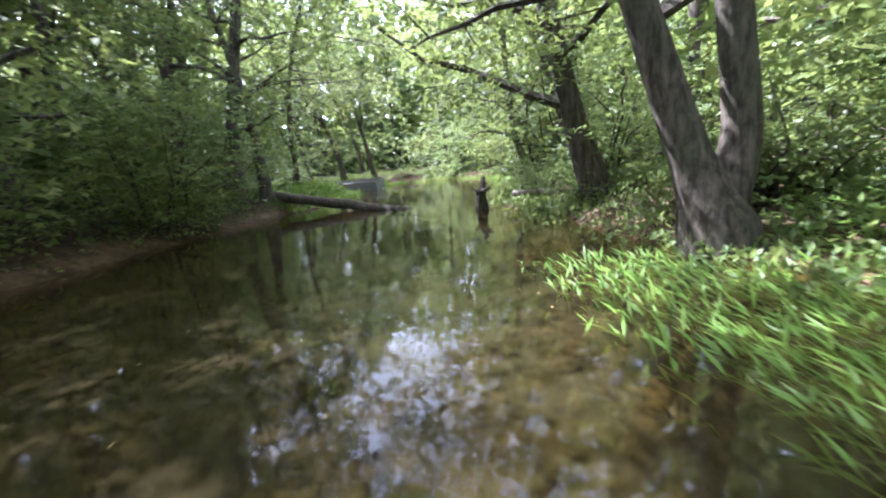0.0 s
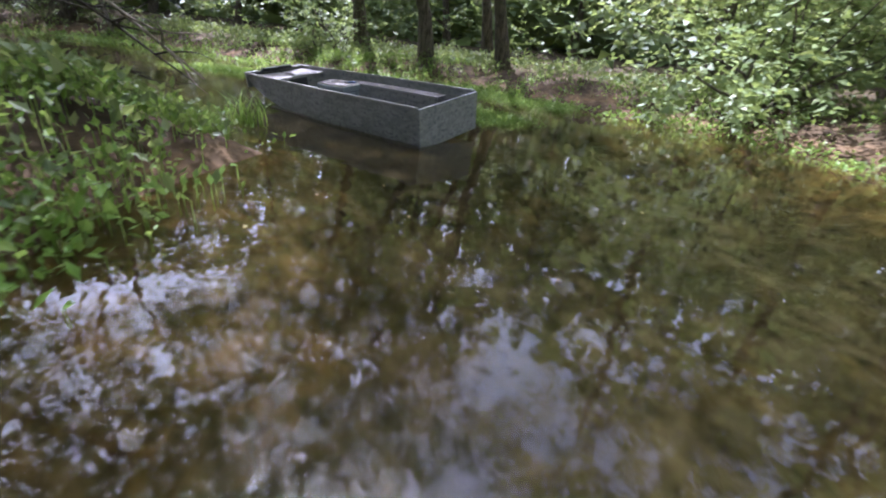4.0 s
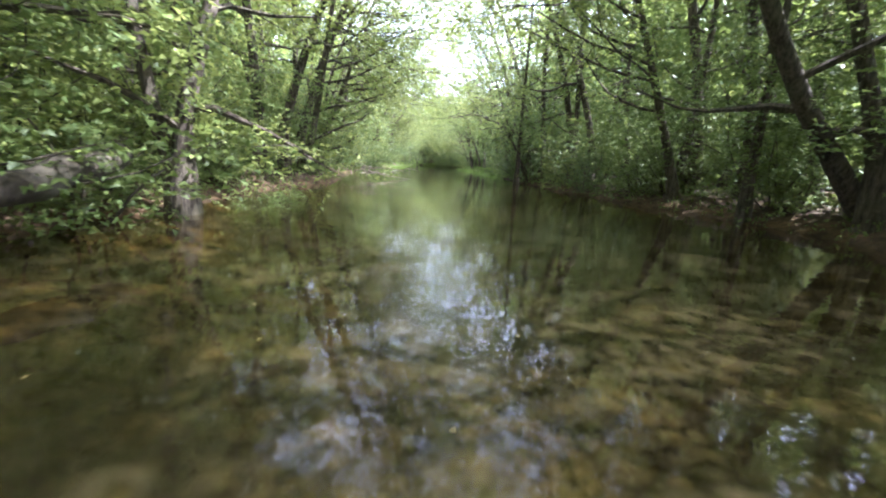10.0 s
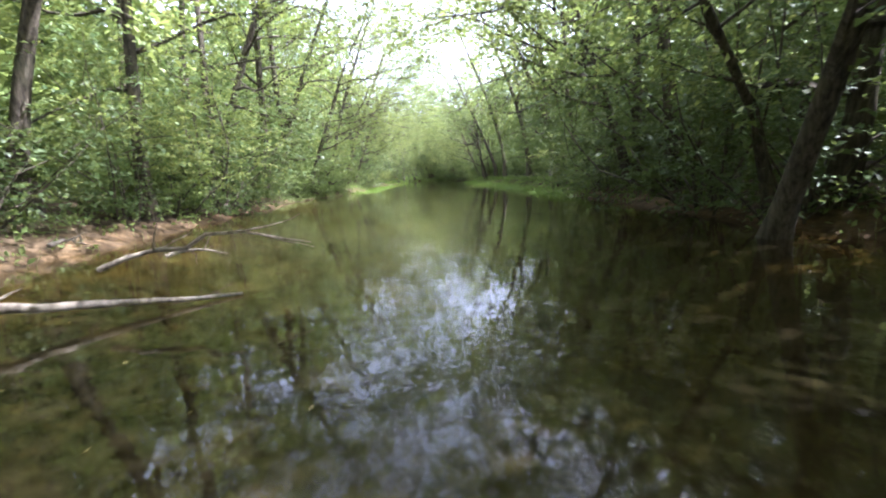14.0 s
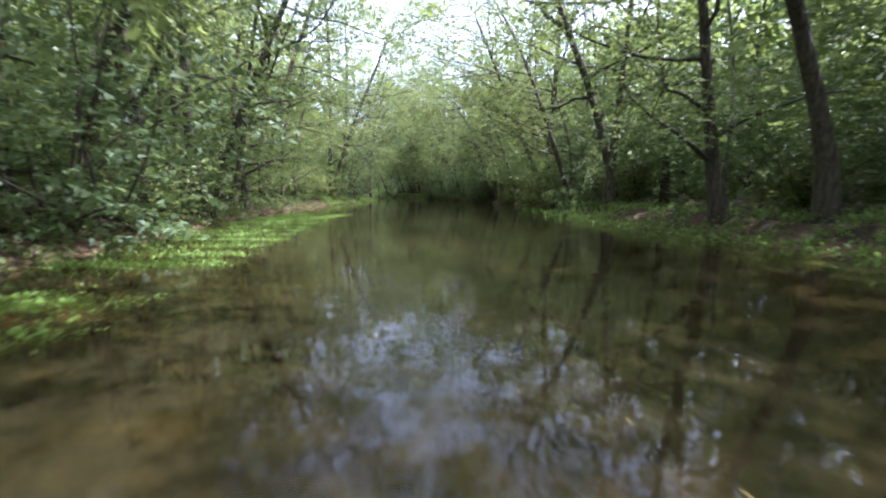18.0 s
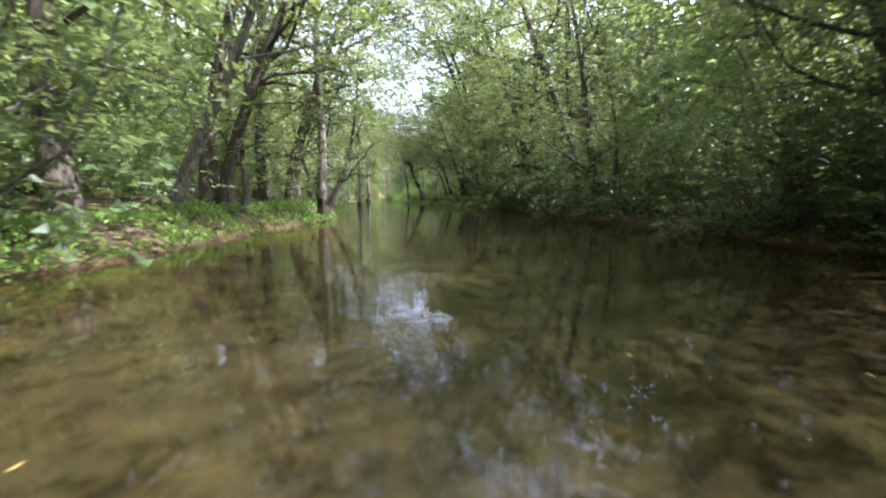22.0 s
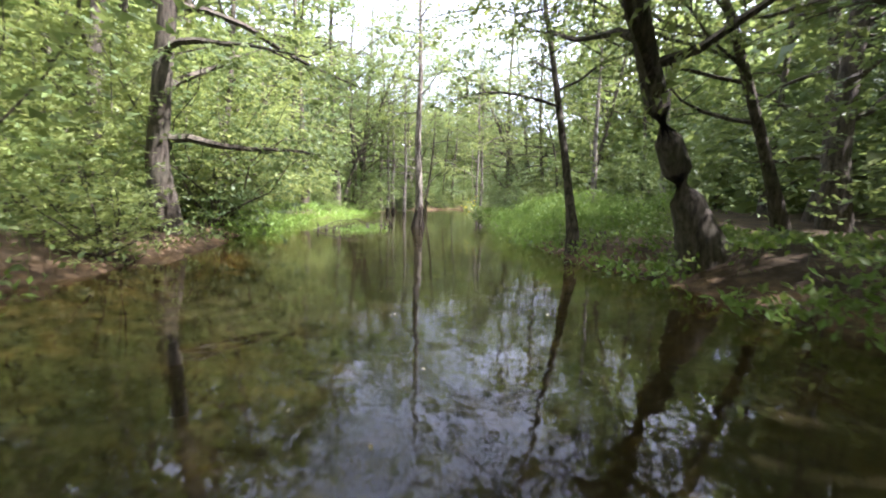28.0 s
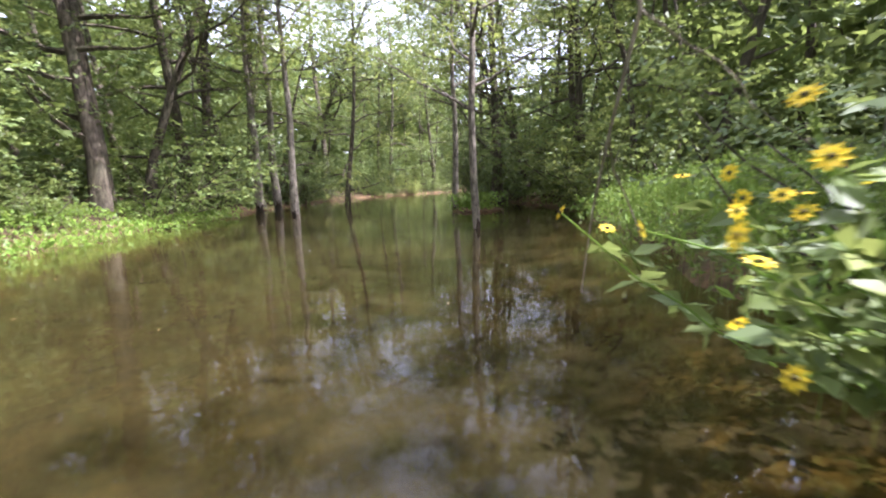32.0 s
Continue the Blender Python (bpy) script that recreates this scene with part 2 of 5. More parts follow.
def mesh_of(name, verts, faces, material, smooth=False):
    verts, faces = np.asarray(verts, np.float32), np.asarray(faces, np.int32)
    me = bpy.data.meshes.new(name)
    me.vertices.add(len(verts))
    me.vertices.foreach_set("co", verts.ravel())
    k = faces.shape[1]
    me.loops.add(faces.size)
    me.loops.foreach_set("vertex_index", faces.ravel())
    me.polygons.add(len(faces))
    me.polygons.foreach_set("loop_start", np.arange(0, faces.size, k, dtype=np.int32))
    me.polygons.foreach_set("use_smooth", np.full(len(faces), smooth))
    me.update(calc_edges=True)
    me.materials.append(material)
    return me


UNCOUNTED = ("branchwork", "stemwork", "crown", "foliage", "leaf_set", "weeds")


def solid(name, verts, faces, material, parent=None, label="", smooth=False):
    ob = new(name, mesh_of(name, verts, faces, material, smooth))
    ob.parent = parent
    return tagged(ob, label, kind="stuff" if name in UNCOUNTED else "")


def sheet():
    """The ground: a fine grid round the creek that widens to the horizon."""
    gx = np.concatenate([[-1500, -600, -320], np.arange(-215, 60.1, 1.25), [120, 300, 1200]])
    gy = np.concatenate([[-1600, -600, -330], np.arange(-225, 75.1, 1.25), [130, 320, 1200]])
    X, Y = np.meshgrid(gx, gy, indexing="ij")
    Z = ground_z(X.ravel(), Y.ravel())
    n, m = len(gx), len(gy)
    a = (np.arange(n - 1)[:, None] * m + np.arange(m - 1)).ravel()
    me = mesh_of("ground", np.stack([X.ravel(), Y.ravel(), Z], 1), np.stack([a, a + m, a + m + 1, a + 1], 1), GROUND, True)
    tagged(new("ground", me), "sandy creek bed and banks of brown leaf litter", "ground", kind="structure")
    w = mesh_of("water", [(-230, -240, 0), (70, -240, 0), (70, 85, 0), (-230, 85, 0)], [(0, 1, 2, 3)], WATER)
    tagged(new("water", w), "murky olive creek water with soft ripples", "water", kind="structure")


sheet()


# ---- plants ----
def tube(points, radii, sides=7):
    """A tapering limb along points: vertices and quads."""
    p = np.asarray(points, float)
    d = np.gradient(p, axis=0)
    d /= np.linalg.norm(d, axis=1)[:, None] + 1e-9
    ref = np.where(np.abs(d[:, 2:3]) > 0.9, np.array([[1.0, 0, 0]]), np.array([[0, 0, 1.0]]))
    u = np.cross(d, ref)
    u /= np.linalg.norm(u, axis=1)[:, None] + 1e-9
    v = np.cross(d, u)
    a = np.linspace(0, 2 * np.pi, sides, endpoint=False)
    ring = p[:, None] + np.asarray(radii)[:, None, None] * (np.cos(a)[None, :, None] * u[:, None] + np.sin(a)[None, :, None] * v[:, None])
    n = len(p)
    i, j = np.meshgrid(np.arange(n - 1), np.arange(sides), indexing="ij")
    k = (j + 1) % sides
    faces = np.stack([i * sides + j, i * sides + k, (i + 1) * sides + k, (i + 1) * sides + j], -1).reshape(-1, 4)
    return ring.reshape(-1, 3), faces


def join(pieces):
    vs, fs, k = [], [], 0
    for v, f in pieces:
        vs.append(v)
        fs.append(f + k)
        k += len(v)
    return np.concatenate(vs), np.concatenate(fs)


def leaves(rng, at, way, size, droop=0.25, flat=0.55, small=False, wide=0.27):
    """Pointed leaves folded along the midrib, one at each point, along way."""
    n = len(at)
    way = way + rng.normal(0, 0.35, (n, 3))
    way[:, 2] -= droop
    way /= np.linalg.norm(way, axis=1)[:, None]
    up = np.array([0, 0, 1.0]) + rng.normal(0, flat, (n, 3))
    side = np.cross(way, up)
    side /= np.linalg.norm(side, axis=1)[:, None] + 1e-9
    nor = np.cross(side, way)
    L = (size * rng.uniform(0.65, 1.35, n))[:, None]
    base, tip = at, at + way * L
    mid = at + way * L * 0.45
    l, r = mid + side * L * wide + nor * L * 0.07, mid - side * L * wide + nor * L * 0.07
    if small:
        return np.stack([base + side * L * 0.2, r - side * L * 0.1, tip], 1).reshape(-1, 3), np.arange(3 * n).reshape(-1, 3)
    v = np.stack([base, r, tip, l], 1).reshape(-1, 3)
    return v, np.arange(4 * n).reshape(-1, 4)


def sprays(rng, anchors, outward, per, size, spread, droop=0.25, small=False):
    """Leafy twigs: at each anchor a flat spray of leaves on both sides of a twig."""
    n = len(anchors)
    way = outward + rng.normal(0, 0.5, (n, 3)) * [1, 1, 0.45]
    way /= np.linalg.norm(way, axis=1)[:, None] + 1e-9
    start = anchors + rng.normal(0, spread, (n, 3)) * [1, 1, 0.7]
    lat = np.cross(way, [0, 0, 1.0])
    lat /= np.linalg.norm(lat, axis=1)[:, None] + 1e-9
    f = np.linspace(0, 1, per)[None, :, None]
    length = size * per * 0.42
    at = start[:, None] + way[:, None] * f * length
    at[..., 2] -= (f[..., 0] ** 2) * length * 0.25
    sgn = np.where(np.arange(per) % 2 == 0, 1, -1)[None, :, None]
    lw = way[:, None] * 0.6 + lat[:, None] * sgn * 0.9
    return leaves(rng, at.reshape(-1, 3), np.broadcast_to(lw, at.shape).reshape(-1, 3).copy(), size, droop, small=small)


def limb_path(rng, start, way, length, bend=0.18, n=6, lift=0.1):
    p, d = [np.array(start, float)], np.array(way, float)
    for _ in range(n):
        d = d + rng.normal(0, bend, 3) + [0, 0, lift * 0.2]
        d /= np.linalg.norm(d)
        p.append(p[-1] + d * length / n)
    return np.array(p)


def tree_data(seed, height=16.0, radius=0.22, low=2.5, reach=4.5, limbs=13, twigs=420, per=8, leaf_size=0.2, lean=0.0, flare=1.5, path=None, one_side=0.0, droop=0.25, fine=True, small=False):
    """Trunk, branches and crown of one kind of tree, as three pairs of vertices and faces. lean bends the stem towards +x."""
    rng = np.random.default_rng(seed)
    m = 12
    f = np.linspace(0, 1, m)
    if path is None:
        stem = np.stack([lean * height * f ** 1.4 + 0.25 * np.sin(f * 5 + seed), 0.25 * np.sin(f * 4 + seed * 2) * f, height * f], 1)
        stem[0, :2] = 0
    else:
        path = np.asarray(path, float)
        g = np.linspace(0, 1, len(path))
        stem = np.stack([np.interp(f, g, path[:, k]) for k in range(3)], 1)
    rad = radius * (1 - 0.82 * f) + 0.012
    rad[0] *= flare
    rad[1] *= 1 + (flare - 1) * 0.3
    stem0 = np.concatenate([[stem[0] - [0, 0, 0.6]], stem])
    trunk = [tube(stem0, np.concatenate([[rad[0] * 1.15], rad]), 10 if fine else 7)]
    branch, anchors, outs = [], [], []
    zs = np.linspace(low / max(height, 1e-3), 0.96, limbs)
    for i, u in enumerate(zs):
        s = np.array([np.interp(u, f, stem[:, k]) for k in range(3)])
        r0 = np.interp(u, f, rad)
        az = i * 2.4 + rng.uniform(-0.5, 0.5)
        if one_side:
            az = rng.normal(0, 1.0) if rng.random() < one_side else az
        ln = reach * (0.55 + 0.45 * np.sin(np.pi * min(1, (1 - u) * 1.15 + 0.1))) * rng.uniform(0.75, 1.2)
        w = np.array([np.cos(az), np.sin(az), rng.uniform(0.05, 0.55)])
        p = limb_path(rng, s, w / np.linalg.norm(w), ln)
        branch.append(tube(p, np.linspace(max(0.02, r0 * 0.5), 0.01, len(p)), 4 if fine else 3))
        for j in range(4):
            q = p[2 + j] if 2 + j < len(p) else p[-1]
            w2 = p[-1] - p[-2] + rng.normal(0, 0.7, 3) * [1, 1, 0.4]
            w2 /= np.linalg.norm(w2) + 1e-9
            pp = limb_path(rng, q, w2, ln * rng.uniform(0.25, 0.5), n=4)
            if fine:
                branch.append(tube(pp[::2], np.linspace(0.018, 0.006, 3), 3))
            for x in pp[1:]:
                anchors.append(x)
                outs.append(w2)
        for x in p[3:]:
            anchors.append(x)
            outs.append(w)
    anchors, outs = np.array(anchors), np.array(outs)
    pick = rng.integers(0, len(anchors), twigs)
    crown = sprays(rng, anchors[pick], outs[pick], per, leaf_size, 0.42 if fine else 0.6, droop, small or not fine)
    return join(trunk), join(branch), crown


def make_tree(name, data, bark, leaf, label, group="", category="tree"):
    root = tagged(new(name), label, category, group)
    for part, (v, f), mat in zip(("trunk", "branchwork", "crown"), data, (bark, bark, leaf)):
        solid(part, v, f, mat, root, smooth=part == "trunk")
    return root


def shrub_data(seed, height=2.6, reach=1.7, stems=9, twigs=170, per=8, leaf=0.13, droop=0.3):
    rng = np.random.default_rng(seed)
    wood, anchors, outs = [], [], []
    for i in range(stems):
        az, tilt = i * 2.4 + rng.uniform(-0.4, 0.4), rng.uniform(0.15, 1.0)
        w = np.array([np.cos(az) * tilt, np.sin(az) * tilt, 1.0])
        p = limb_path(rng, (rng.normal(0, 0.2), rng.normal(0, 0.2), -0.15), w / np.linalg.norm(w), height * rng.uniform(0.7, 1.1), 0.22)
        p[:, :2] *= reach / max(reach, np.abs(p[:, :2]).max())
        wood.append(tube(p, np.linspace(0.025, 0.007, len(p)), 4))
        for x in p[1:]:
            anchors.append(x)
            outs.append(p[-1] - p[0])
    anchors, outs = np.array(anchors), np.array(outs)
    outs /= np.linalg.norm(outs, axis=1)[:, None]
    pick = rng.integers(0, len(anchors), twigs)
    return join(wood), sprays(rng, anchors[pick], outs[pick] * [1, 1, 0.3], per, leaf, 0.34, droop, True)


def make_shrub(name, data, leaf, label, group=""):
    root = tagged(new(name), label, "shrub", group)
    solid("stemwork", *data[0], BARK, root)
    solid("foliage", *data[1], leaf, root)
    return root


def stand(ob, x, y, turn=0.0, size=1.0, z=None, tilt=0.0):
    z = float(ground_z(x, y)[0]) if z is None else z
    ob.matrix_basis = pose(x, y, z, tilt, 0, turn) @ Matrix.Diagonal((size, size, size, 1))
    return ob


class Kind:
    """One kind of plant; the first one set is the model itself, the rest are copies of it."""

    def __init__(self, model):
        self.model, self.used = model, False

    def set(self, x, y, turn=0.0, size=1.0, z=None, tilt=0.0):
        ob = self.model if not self.used else copy_thing(self.model, Matrix.Identity(4))
        self.used = True
        return stand(ob, x, y, turn, size, z, tilt)


BANK_LABELS = ("tall broadleaf tree with spreading leafy boughs on the creek bank", "slender forest tree with bright green foliage", "tree with drooping leafy boughs reaching over the water")
NEAR = [
    Kind(make_tree("bank_tree", tree_data(11, 17, 0.2, 2.0, 6.2, 17, 1050, 9, 0.135, one_side=0.45, small=True), BARK, LEAF_MID, BANK_LABELS[0], "trees along the creek")),
    Kind(make_tree("bank_tree", tree_data(12, 14, 0.15, 1.6, 5.6, 16, 1000, 9, 0.13, 0.1, one_side=0.4, small=True), BARK, LEAF_LIGHT, BANK_LABELS[1], "trees along the creek")),
    Kind(make_tree("bank_tree", tree_data(13, 12, 0.17, 1.5, 6.2, 16, 980, 9, 0.125, 0.24, one_side=0.6, droop=0.5, small=True), BARK, LEAF_MID, BANK_LABELS[2], "trees along the creek")),
    Kind(make_tree("bank_tree", tree_data(14, 19, 0.24, 2.6, 6.4, 17, 1050, 9, 0.14, one_side=0.4, small=True), BARK, LEAF_DARK, BANK_LABELS[0], "trees along the creek")),
    Kind(make_tree("bank_tree", tree_data(15, 9, 0.1, 1.0, 4.6, 14, 800, 9, 0.12, 0.2, one_side=0.5, droop=0.45, small=True), BARK, LEAF_LIGHT, BANK_LABELS[1], "trees along the creek")),
]
ARCH = [
    Kind(make_tree("arching_tree", tree_data(16, 19, 0.22, 6.0, 8.0, 17, 950, 9, 0.17, 0.3, one_side=0.6, small=True), BARK, LEAF_MID, "tall tree arching its boughs high over the creek", "trees along the creek")),
    Kind(make_tree("arching_tree", tree_data(17, 17, 0.19, 5.0, 7.5, 17, 950, 9, 0.17, 0.36, one_side=0.6, small=True), BARK, LEAF_LIGHT, "tall tree arching its boughs high over the creek", "trees along the creek")),
]
VAULT = [
    Kind(make_tree("arching_tree", tree_data(18, 16, 0.2, 4.5, 9.0, 20, 1500, 9, 0.17, 0.42, one_side=0.75, droop=0.4, small=True), BARK, LEAF_MID, "spreading tree whose layered boughs roof the creek", "trees along the creek")),
    Kind(make_tree("arching_tree", tree_data(19, 12, 0.16, 3.0, 7.5, 18, 1300, 9, 0.15, 0.45, one_side=0.8, droop=0.45, small=True), BARK, LEAF_LIGHT, "leaning tree with long boughs sweeping low over the water", "trees along the creek")),
]
MIDDLE = [
    Kind(make_tree("forest_tree", tree_data(21, 18, 0.18, 1.5, 5.2, 14, 300, 8, 0.4, fine=False), BARK, LEAF_MID, "forest tree with a dense green crown", "trees of the wood")),
    Kind(make_tree("forest_tree", tree_data(22, 15, 0.14, 1.2, 5.0, 14, 300, 8, 0.38, 0.08, fine=False), BARK, LEAF_DARK, "dark forest tree with low leafy boughs", "trees of the wood")),
    # sunlit crown is painted: a paler leaf colour wherever the tree stands
    Kind(make_tree("forest_tree", tree_data(23, 21, 0.22, 3.0, 5.4, 14, 300, 8, 0.42, fine=False), BARK, LEAF_LIGHT, "tall forest tree with a sunlit crown", "trees of the wood")),
    Kind(make_tree("forest_tree", tree_data(24, 11, 0.09, 1.0, 4.2, 13, 290, 8, 0.34, -0.1, fine=False), BARK_PALE, LEAF_MID, "young forest tree with pale bark", "trees of the wood")),
]
FAR = [
    Kind(make_tree("distant_tree", tree_data(31, 19, 0.2, 1.0, 6.0, 12, 230, 7, 0.8, fine=False), BARK, LEAF_DARK, "broad dark tree deep in the wood", "trees far back in the wood")),
    Kind(make_tree("distant_tree", tree_data(32, 22, 0.22, 2.0, 6.4, 12, 230, 7, 0.85, fine=False), BARK, LEAF_MID, "tall green tree deep in the wood", "trees far back in the wood")),
]
SHRUBS = [
    Kind(make_shrub("bank_shrub", shrub_data(41, 3.4, 2.3, 11, 420, 9, 0.125), LEAF_MID, "leafy green shrub at the water's edge", "shrubs on the bank")),
    Kind(make_shrub("bank_shrub", shrub_data(42, 2.4, 2.0, 10, 380, 9, 0.11), LEAF_LIGHT, "light green shrub on the bank", "shrubs on the bank")),
    Kind(make_shrub("bank_shrub", shrub_data(43, 4.4, 2.6, 12, 480, 9, 0.13, 0.45), LEAF_DARK, "dark green shrub overhanging the creek", "shrubs on the bank")),
    Kind(make_shrub("bank_shrub", shrub_data(44, 1.6, 1.5, 9, 300, 9, 0.095), LEAF_MID, "low leafy bush beside the water", "shrubs on the bank")),
]
# leaf tone carries the lighting: pale for sunny places, mid green for shaded ones
MOUNDS = [
    Kind(make_shrub("leafy_thicket", shrub_data(45, 6.4, 3.6, 16, 1350, 9, 0.135, 0.4), LEAF_LIGHT, "dense rounded thicket of pale sunlit leaves", "thickets on the bank")),
    Kind(make_shrub("leafy_thicket", shrub_data(46, 5.6, 3.4, 15, 1300, 9, 0.13, 0.45), LEAF_MID, "dense green thicket hanging over the water", "thickets on the bank")),
]
ARC = np.concatenate([[0], np.cumsum(np.hypot(np.diff(PX), np.diff(PY)))])
# stretches of bank kept open: station from, to, side, depth without trees, depth without shrubs
OPEN = [(4.6, 8.1, -1, 2.6, 2.0), (3.0, 4.6, -1, 2.5, 2.2), (4.4, 6.6, 1, 1.5, 0.5), (6.6, 8.9, 1, 7.5, 1.4), (22.6, 24.4, -1, 1.0, 2.2), (16.6, 20.2, 1, 2.5, 2.5), (17.6, 19.4, -1, 1.0, 0.7), (24.2, 28.6, -1, 2.0, 3.0), (25.5, 28.8, 1, 2.0, 3.0), (28.8, 30.0, 1, 4.0, 4.0), (30.0, 33.5, 1, 12.5, 5.0), (9.0, 12.6, 1, 1.0, 1.2), (8.4, 10.6, -1, 0.6, 1.8), (12.5, 15.2, -1, 1.0, 1.6), (19.4, 21.6, -1, 1.2, 1.6), (31.0, 33.5, -1, 0.5, 2.0), (-1, 1.2, 1, 4.5, 1.5), (1.2, 2.6, 1, 0.8, 1.4)]


def kept_open(t, side, s, shrub):
    return any(a <= t <= b and side == o and s < (d2 if shrub else d1) for a, b, o, d1, d2 in OPEN)


def row(rng, kinds, s0, s1, step, sizes, shrub=False, tilt=0.0):
    """A row of plants along both banks, s0 to s1 metres from the water, step metres apart."""
    for side in (-1, 1):
        a = rng.uniform(0, step)
        while a < ARC[-1]:
            t, s = float(np.interp(a, ARC, FINE)), rng.uniform(s0, s1)
            a += step * rng.uniform(0.6, 1.4)
            x, y = bank(t, side, s)
            kind, turn, size = kinds[rng.integers(len(kinds))], rng.uniform(0, 360), rng.uniform(*sizes)
            if kept_open(t, side, s, shrub) or beyond(x, y)[0] < s0 * 0.7 or (s0 < 4 and not -3.5 < t < 39.5):
                continue
            if tilt:
                i = int(np.argmin(np.abs(FINE - t)))
                turn = math.degrees(math.atan2(TX[i] * side, -TY[i] * side)) + rng.uniform(-50, 50)
            kind.set(x, y, turn, size, None, rng.uniform(-13, 13))


rng = np.random.default_rng(5)
row(rng, NEAR, 0.8, 3.0, 8.0, (0.9, 1.3), tilt=1.0)
row(rng, MIDDLE, 4.5, 8.5, 5.2, (0.85, 1.15))
row(rng, FAR, 9.5, 20.0, 5.2, (0.8, 1.15))
def overhang(t, side, s, k, size, tilt=0.0):
    """A bank tree turned so that its boughs reach over the water."""
    i = int(np.argmin(np.abs(FINE - t)))
    (NEAR + ARCH + VAULT)[k].set(*bank(t, side, s), math.degrees(math.atan2(TX[i] * side, -TY[i] * side)), size, None, tilt)


# kinds 0 and 3 from station 21 on are added to shade the bank
# right-bank kinds 1 and 4: pale leaf colour stands in for sunlight
for t, side, s, k, size in ((8.6, -1, 1.3, 2, 0.9), (9.3, -1, 1.2, 4, 1.1), (9.9, -1, 1.4, 2, 0.95), (10.5, -1, 1.6, 4, 1.1), (3.3, 1, 3.6, 1, 1.1), (4.0, 1, 3.2, 4, 1.4), (4.7, 1, 3.6, 1, 1.2), (5.4, 1, 4.2, 4, 1.4), (6.2, 1, 4.2, 1, 1.1), (13.3, -1, 1.2, 2, 1.0), (14.2, -1, 1.3, 4, 1.2), (19.8, -1, 1.4, 2, 1.0), (20.7, -1, 1.5, 4, 1.3), (19.0, 1, 1.0, 2, 1.2), (22.6, 1, 0.8, 2, 1.2), (24.2, 1, 0.8, 2, 1.1), (25.3, 1, 3.0, 0, 1.2), (26.2, 1, 3.5, 3, 1.2), (27.1, 1, 3.0, 0, 1.2), (28.0, 1, 3.4, 3, 1.1), (21.2, 1, 1.6, 3, 1.2), (22.0, 1, 2.0, 0, 1.2), (23.2, 1, 2.0, 3, 1.2)):
    overhang(t, side, s, k, size)
for k, t in enumerate(np.arange(8.6, 28.0, 0.75)):
    if k % 2 and 20 < t < 24.5:
        continue
    overhang(t, 1 if k % 2 else -1, 1.6 + 0.5 * (k % 3), 5 + (k // 2) % 2, 1.0 + 0.06 * (k % 4))
for k, t in enumerate(np.arange(11.2, 19.0, 0.8)):
    overhang(t, -1 if k % 2 else 1, 1.8 + 0.4 * (k % 3), 5 + k % 2, 1.1)
# right-hand trees at stations 28 to 30 are added to shade that bank
for t, side, s, k, size in ((10.4, 1, 1.2, 8, 1.0), (11.6, 1, 1.0, 7, 1.0), (12.6, 1, 1.0, 8, 1.1), (14.0, -1, 1.6, 8, 1.0), (15.6, 1, 1.2, 8, 1.1), (17.0, -1, 1.2, 8, 1.1), (18.3, -1, 1.2, 8, 0.95), (18.8, 1, 2.0, 7, 1.1), (19.6, -1, 1.0, 7, 1.0), (20.4, 1, 1.0, 8, 1.1), (21.2, 1, 0.8, 7, 1.1), (21.9, 1, 0.8, 8, 1.1), (22.8, 1, 0.8, 8, 1.0), (23.6, -1, 2.0, 7, 1.0), (24.6, 1, 1.4, 7, 1.1), (25.6, -1, 2.6, 7, 1.0), (26.8, 1, 2.4, 7, 1.1), (27.6, -1, 2.8, 7, 0.9), (28.1, 1, 3.0, 8, 1.0), (28.9, 1, 3.6, 8, 1.0), (29.7, 1, 5.0, 8, 0.9), (34.4, -1, 2.2, 7, 1.0), (35.2, 1, 1.4, 7, 1.1), (36.4, -1, 1.0, 7, 1.1), (-0.6, -1, 1.0, 8, 0.9), (0.7, -1, 0.9, 8, 0.8)):
    overhang(t, side, s, k, size)
for t, side, s, k, size in ((25.4, 1, -0.8, 2, 1.0), (7.6, -1, 0.7, 1, 1.0), (0.4, 1, 1.6, 0, 0.9), (0.9, 1, 1.3, 3, 1.2), (-0.4, -1, 0.3, 2, 1.0), (0.5, -1, 0.3, 2, 0.9)):
    SHRUBS[k].set(*bank(t, side, s), 40 * t, size)
